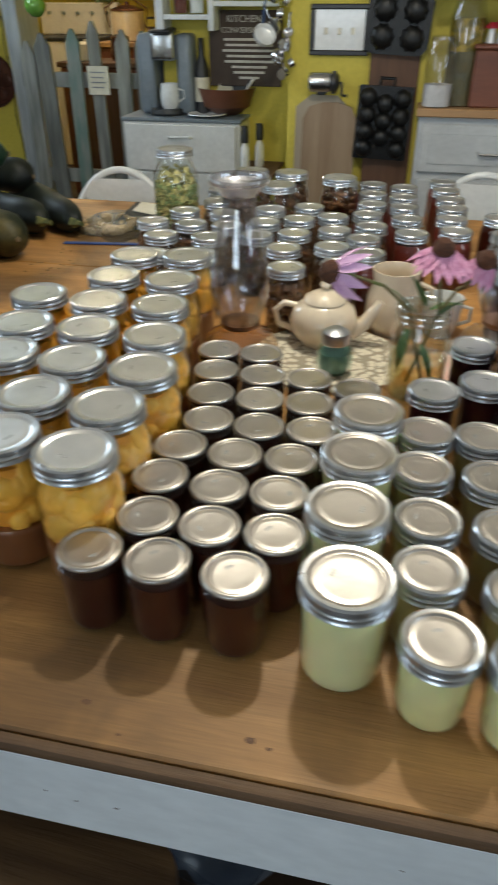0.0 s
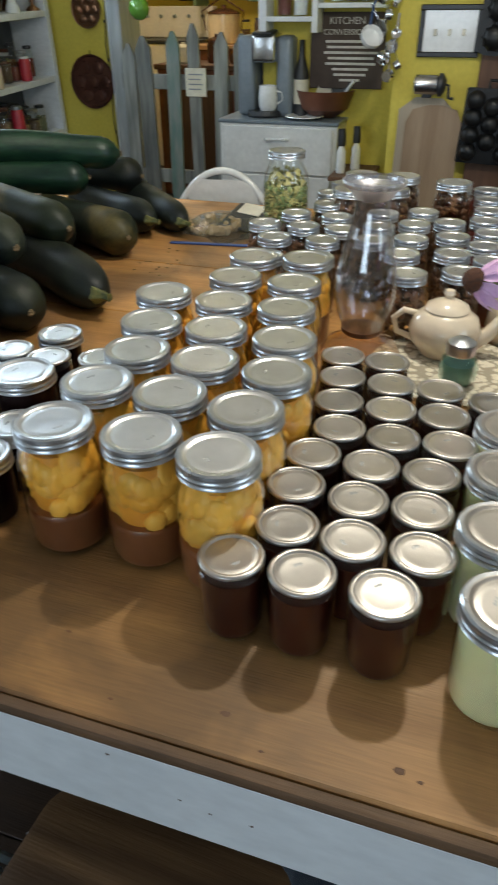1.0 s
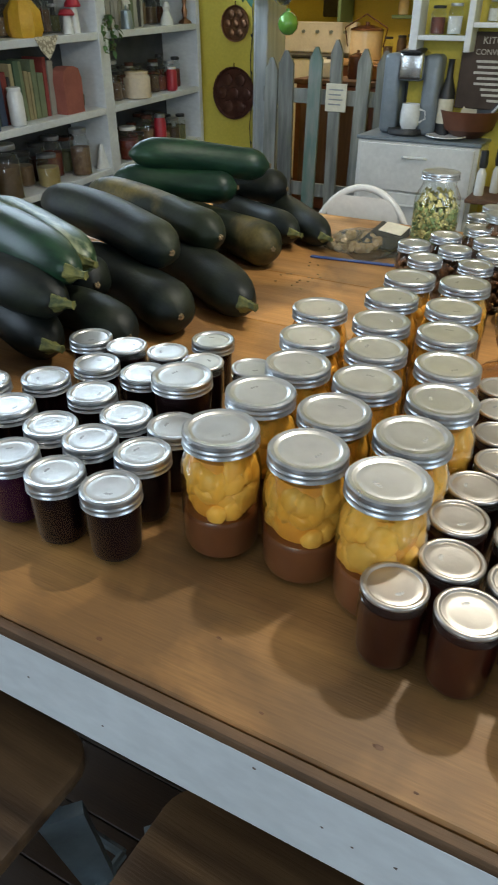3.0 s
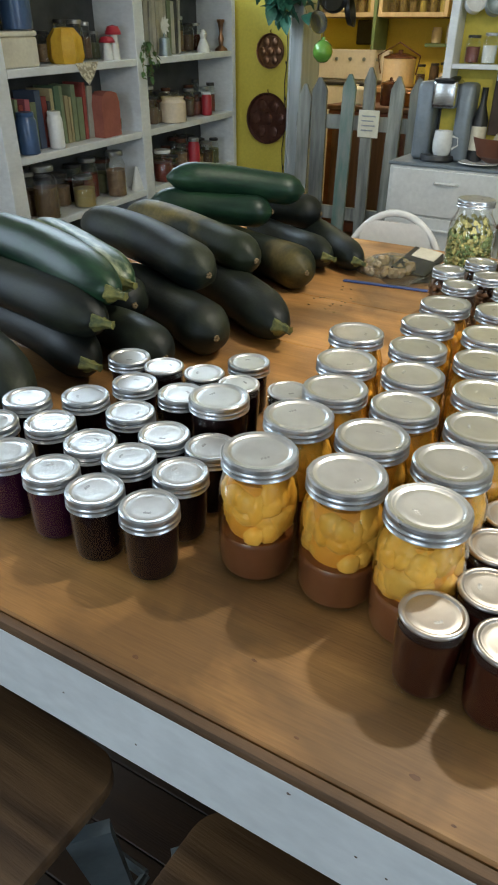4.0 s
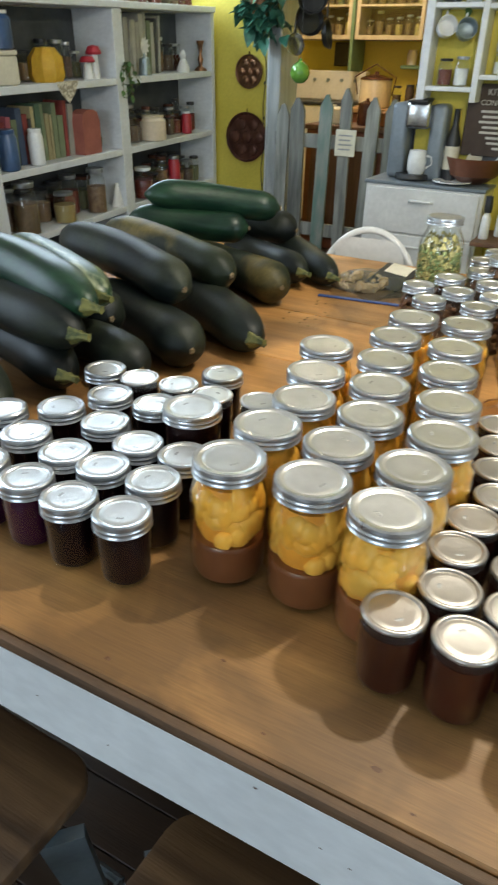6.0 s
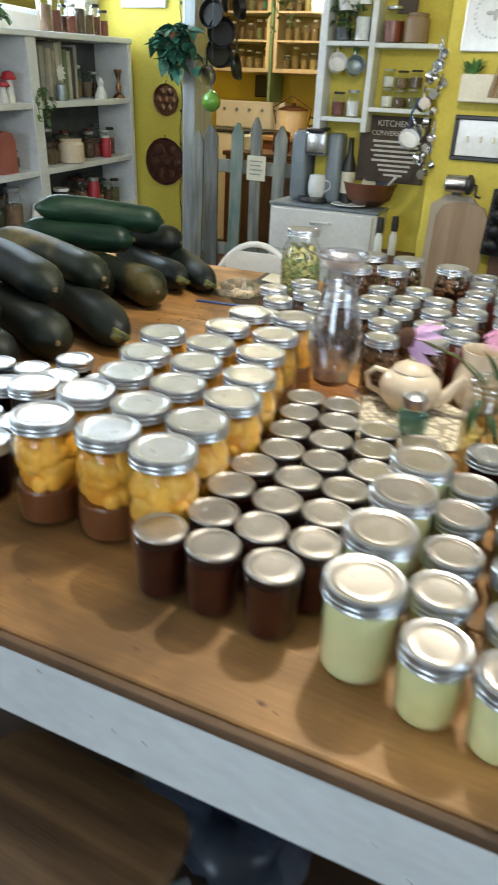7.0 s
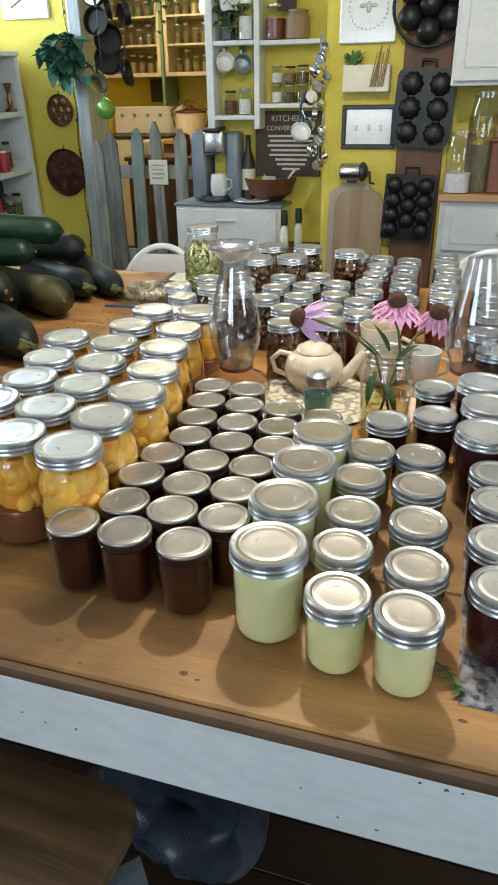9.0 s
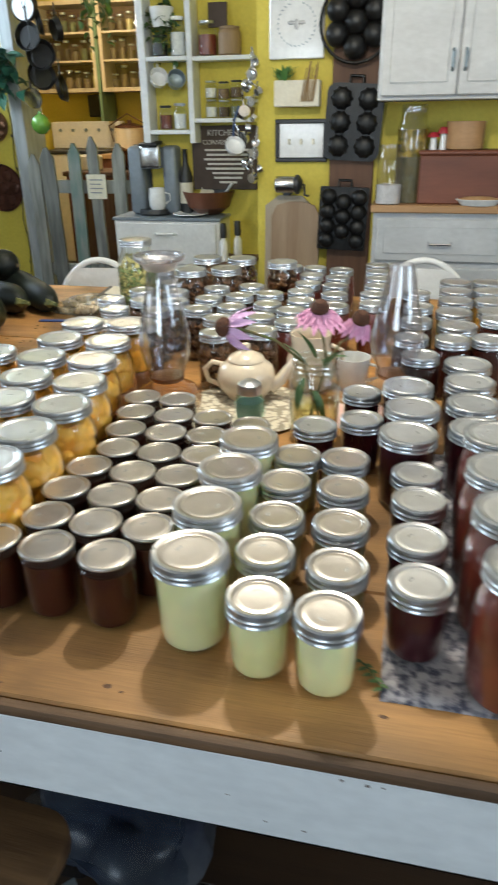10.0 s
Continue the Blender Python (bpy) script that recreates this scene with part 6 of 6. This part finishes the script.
# ---- kitchen cabinets on the east side ----
for k in range(3):
    x0 = 0.255 + 0.60 * k
    b = base("base_cabinet", pose(x0, 3.20, 0), "white painted base cabinet with drawer and door", "cabinet", "white base cabinets")
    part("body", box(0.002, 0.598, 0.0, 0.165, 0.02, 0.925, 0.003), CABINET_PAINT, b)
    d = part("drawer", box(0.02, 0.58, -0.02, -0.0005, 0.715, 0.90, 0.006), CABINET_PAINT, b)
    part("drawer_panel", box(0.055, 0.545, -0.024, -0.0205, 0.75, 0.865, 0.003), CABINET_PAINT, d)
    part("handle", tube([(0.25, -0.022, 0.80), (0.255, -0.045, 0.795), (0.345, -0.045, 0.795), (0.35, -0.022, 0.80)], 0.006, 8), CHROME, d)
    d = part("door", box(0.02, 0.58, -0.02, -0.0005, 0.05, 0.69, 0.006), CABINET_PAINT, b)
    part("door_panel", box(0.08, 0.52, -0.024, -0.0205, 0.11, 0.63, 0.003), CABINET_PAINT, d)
    u = base("wall_cabinet", pose(x0 - 0.005, 3.05, 1.365), "white painted wall cabinet with panelled doors", "cabinet", "white wall cabinets")
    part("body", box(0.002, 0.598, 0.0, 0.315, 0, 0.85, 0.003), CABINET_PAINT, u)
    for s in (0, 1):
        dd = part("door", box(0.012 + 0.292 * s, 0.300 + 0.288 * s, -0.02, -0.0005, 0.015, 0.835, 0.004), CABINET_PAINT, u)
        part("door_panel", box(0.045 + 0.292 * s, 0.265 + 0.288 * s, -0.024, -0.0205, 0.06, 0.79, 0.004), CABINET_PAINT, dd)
        hx = 0.278 if s == 0 else 0.325
        part("handle", tube([(hx, -0.022, 0.10), (hx, -0.045, 0.11), (hx, -0.045, 0.16), (hx, -0.022, 0.17)], 0.006, 8), METAL_GREY, dd, "worn metal handle")
thing("worktop", box(0.245, 2.06, 3.165, 3.366, 0.9255, 0.957, 0.004), BUTCHER, None, "long butcher-block wooden worktop on white cabinets", "worktop")


def store_jar(m, r, h, fills, label):
    ob = base("canister", m, label, "jar")
    part("glass", lathe([(0, 0.003), (r * 0.9, 0), (r, 0.01), (r, h * 0.78), (r * 0.8, h * 0.9), (r * 0.8, h * 0.97)], 28), GLASS_THICK, ob)
    for z0, z1, mt in fills:
        part("contents", lathe([(0, z0), (r * 0.95, z0), (r * 0.95, z1), (0, z1)], 24), mt, ob)
    part("lid", lathe([(0, h * 0.93), (r * 0.84, h * 0.93), (r * 0.85, h * 0.99), (r * 0.8, h), (0, h)], 28), GLASS_THICK, ob)


store_jar(pose(0.315, 3.228, 0.957), 0.056, 0.245, [(0.004, 0.080, SALT)], "glass jar with white salt on the worktop")
store_jar(pose(0.400, 3.298, 0.957), 0.066, 0.395, [(0.004, 0.19, material("dull_green_brine", (0.10, 0.095, 0.045), (0.16, 0.14, 0.06), 0.4, None, 0, 24)), (0.191, 0.30, material("yellow_pickled_peppers", (0.46, 0.32, 0.02), (0.14, 0.12, 0.015), 0.4, None, 0, 34, spread=(0.42, 0.58)))], "tall glass jar of yellow peppers on the worktop")
rb = base("bread_box", pose(0.66, 3.29, 0.957), "reddish-brown wooden bread box on the worktop", "bread box")
part("box", box(-0.22, 0.22, -0.07, 0.07, 0, 0.20, 0.006), RED_WOOD, rb)
part("lid", box(-0.228, 0.228, -0.078, 0.076, 0.2005, 0.218, 0.005), RED_WOOD, rb)
thing("wooden_tub", lathe([(0, 0), (0.07, 0), (0.078, 0.005), (0.08, 0.11), (0.074, 0.11), (0.07, 0.012), (0, 0.012)], 28), BUTCHER, pose(0.62, 3.285, 1.1755), "round pale wooden tub on the bread box", "tub")
bm = bmesh.new()
for x, h in ((0.0, 0.07), (0.04, 0.09)):
    lathe([(0, 0), (0.016, 0), (0.012, h * 0.75), (0, h * 0.75)], 12, bm, Matrix.Translation((x, 0, 0)))
sp = base("toadstool_ornament", pose(0.49, 3.28, 1.1755), "red and white toadstool ornament on bread box", "ornament")
part("stalk", bm, CERAMIC, sp)
bm = bmesh.new()
for x, h in ((0.0, 0.07), (0.04, 0.09)):
    lathe([(0.026, h * 0.7), (0.026, h * 0.78), (0.015, h * 0.98), (0, h)], 14, bm, Matrix.Translation((x, 0, 0)))
part("cap", bm, RED_PLASTIC, sp, "red caps")
pie = base("pie", pose(0.70, 3.19, 0.957), "baked pie in a pale dish on the worktop", "pie")
part("dish", lathe([(0, 0), (0.07, 0), (0.10, 0.025), (0.096, 0.027), (0.066, 0.005), (0, 0.005)], 30, squash=0.5), CERAMIC, pie)
bm = lathe([(0, 0.038), (0.05, 0.036), (0.085, 0.028), (0.094, 0.022), (0, 0.01)], 30, squash=0.5)
part("crust", bm, material("baked_crust", (0.52, 0.34, 0.16), (0.40, 0.22, 0.09), 0.7, None, 0, 30, bump=0.4), pie, "golden crust")

# ---- the back kitchen seen over the gate ----
def glass_cabinet(m, label):
    ob = base("glass_cabinet", m, label, "cabinet", "glass-fronted kitchen cabinets")
    part("back", box(0, 0.62, 0.28, 0.30, 0, 0.75, 0.002), BROWN_BOARD, ob)
    for x in (0.0, 0.585):
        part("stile", box(x, x + 0.035, 0.0, 0.279, 0, 0.75, 0.003), HONEY_PINE, ob)
    for z in (0.0, 0.25, 0.48, 0.715):
        part("shelf", box(0.0355, 0.5845, 0.004 if 0 < z < 0.7 else 0.0, 0.279, z, z + (0.018 if 0 < z < 0.7 else 0.035), 0.002), HONEY_PINE, ob)
    part("pane", box(0.036, 0.584, 0.010, 0.013, 0.036, 0.714, 0), GLASS, ob)
    return ob


gc = glass_cabinet(pose(-3.18, 6.75, 1.55), "honey pine cabinet with glass door, jars inside")
copy_thing(gc, pose(-2.52, 6.75, 1.55))
for c in (-3.18, -2.52):
    for z in (1.586, 1.82, 2.05):
        for k in range(6):
            small_jar(pose(c + 0.085 + 0.09 * k, 6.90, z), 0.034, rnd.uniform(0.12, 0.19), rnd.choice([FILLS[2], FILLS[3], SPICE, AMBER_JELLY]), BAND, "glass jar standing in a lit pine cabinet", True, "jars in the pine cabinet")
thing("cabinet_post", box(-2.555, -2.525, 6.73, 7.05, 1.30, 2.5, 0.003), GREEN_PAINT, None, "dull green painted cabinet post", "post")
st = base("stove", pose(-2.85, 6.5, 0), "white enamel stove with a control panel", "stove")
part("body", box(-0.38, 0.38, 0.0, 0.64, 0, 1.02, 0.008), ENAMEL, st)
part("cooktop", box(-0.38, 0.38, -0.01, 0.5, 1.0205, 1.045, 0.006), BLACK, st)
part("control_panel", box(-0.38, 0.38, 0.50, 0.62, 1.0455, 1.30, 0.01, m=pose(0, 0, 0, 0)), ENAMEL, st)
for k in range(5):
    part("knob", lathe([(0, 0), (0.016, 0), (0.013, 0.02), (0, 0.021)], 14, m=pose(-0.28 + 0.14 * k, 0.4995, 1.22, 90)), METAL_GREY, st)
thing("kitchen_clock", box(-0.15, 0.15, -0.02, 0.02, -0.10, 0.10, 0.01), BLACK, pose(-2.72, 7.17, 1.44), "small black appliance panel on the kitchen wall", "panel")
kc = base("kitchen_counter", pose(-1.95, 6.4, 0), "brown kitchen counter with a pale top", "counter")
part("body", box(-0.50, 0.85, 0, 0.75, 0, 0.98, 0.005), RED_WOOD, kc)
part("top", box(-0.515, 0.86, -0.015, 0.76, 0.9805, 1.02, 0.005), BUTCHER, kc)
ta = base("stock_pot", pose(-2.22, 6.60, 1.02), "cream enamel pot with a dark lid", "pot")
part("body", lathe([(0, 0), (0.13, 0), (0.14, 0.01), (0.14, 0.22), (0.135, 0.22), (0, 0.215)], 28), CREAM, ta)
part("lid", lathe([(0.145, 0.221), (0.14, 0.235), (0.06, 0.26), (0.02, 0.265), (0.02, 0.285), (0, 0.287)], 28), DARK_METAL, ta)
part("handle", tube([(-0.16, -0.02, 0.10), (-0.19, -0.03, 0.24), (0, -0.04, 0.34), (0.19, -0.03, 0.24), (0.16, -0.02, 0.10)], 0.006, 8), DARK_METAL, ta)
for k in range(7):
    small_jar(pose(-2.02 + 0.10 * k, 6.60 + 0.05 * (k % 2), 1.02), 0.04, rnd.uniform(0.13, 0.26), rnd.choice([CREAM, SPICE, SALT, SALSA]), rnd.choice([BAND, BLACK]), "jar standing on the kitchen counter", k % 2 == 0, "jars on the kitchen counter")
for k in range(5):
    small_jar(pose(-2.05 + 0.13 * k, 7.02, 1.36), 0.045, rnd.uniform(0.12, 0.2), rnd.choice([CREAM, SPICE, SALT]), CREAM, "pale canister on the kitchen wall shelf", False, "canisters on the kitchen shelf")
thing("kitchen_shelf", box(-2.12, -1.30, 6.92, 7.19, 1.33, 1.358, 0.003), GREEN_PAINT, None, "dull green kitchen wall shelf", "shelf")
isl = base("kitchen_island", pose(-1.75, 5.45, 0), "dark wooden kitchen island crowded with pots", "island")
part("body", box(-0.60, 0.62, 0, 0.45, 0, 0.90, 0.006), RED_WOOD, isl)
part("door", box(-0.55, 0.0, -0.02, -0.0005, 0.08, 0.82, 0.006), BROWN_BOARD, isl)
part("door", box(0.03, 0.58, -0.02, -0.0005, 0.08, 0.82, 0.006), BROWN_BOARD, isl)
part("top", box(-0.62, 0.64, -0.02, 0.47, 0.9005, 0.935, 0.005), BROWN_BOARD, isl)
for k, (x, r, h, mt) in enumerate(((-0.45, 0.10, 0.13, ENAMEL), (-0.20, 0.07, 0.18, DARK_METAL), (0.02, 0.09, 0.12, COPPER), (0.25, 0.11, 0.16, IRON), (0.50, 0.07, 0.2, CREAM))):
    ob = base("cooking_pot", pose(-1.75 + x, 5.62 + 0.05 * (k % 2), 0.9355), "lidded cooking pot on the dark island", "pot", "pots on the kitchen island")
    part("body", lathe([(0, 0), (r * 0.9, 0), (r, 0.012), (r, h * 0.8), (r * 0.96, h * 0.8), (0, h * 0.78)], 24), mt, ob)
    part("lid", lathe([(r * 1.02, h * 0.805), (r * 0.95, h * 0.86), (r * 0.3, h * 0.95), (r * 0.16, h * 0.96), (r * 0.16, h * 1.05), (0, h * 1.06)], 24), mt, ob)
# floorboards, each a board of its own
y, i = -4.18, 0
while y < 4.7:
    ob = part("floorboard", box(-4.3, 2.55, y + 0.0015, y + 0.1185, -0.0195, 0.0 - 0.0004 * (i % 3), 0.0015), FLOOR_WOOD, floor, smooth=0)
    y += 0.12
    i += 1
thing("kitchen_floor", box(-4.3, -1.07, 4.71, 7.19, -0.0195, -0.001, 0), FLOOR_WOOD, None, "dark wooden floor of the back kitchen", "floor", kind="structure", smooth=0)
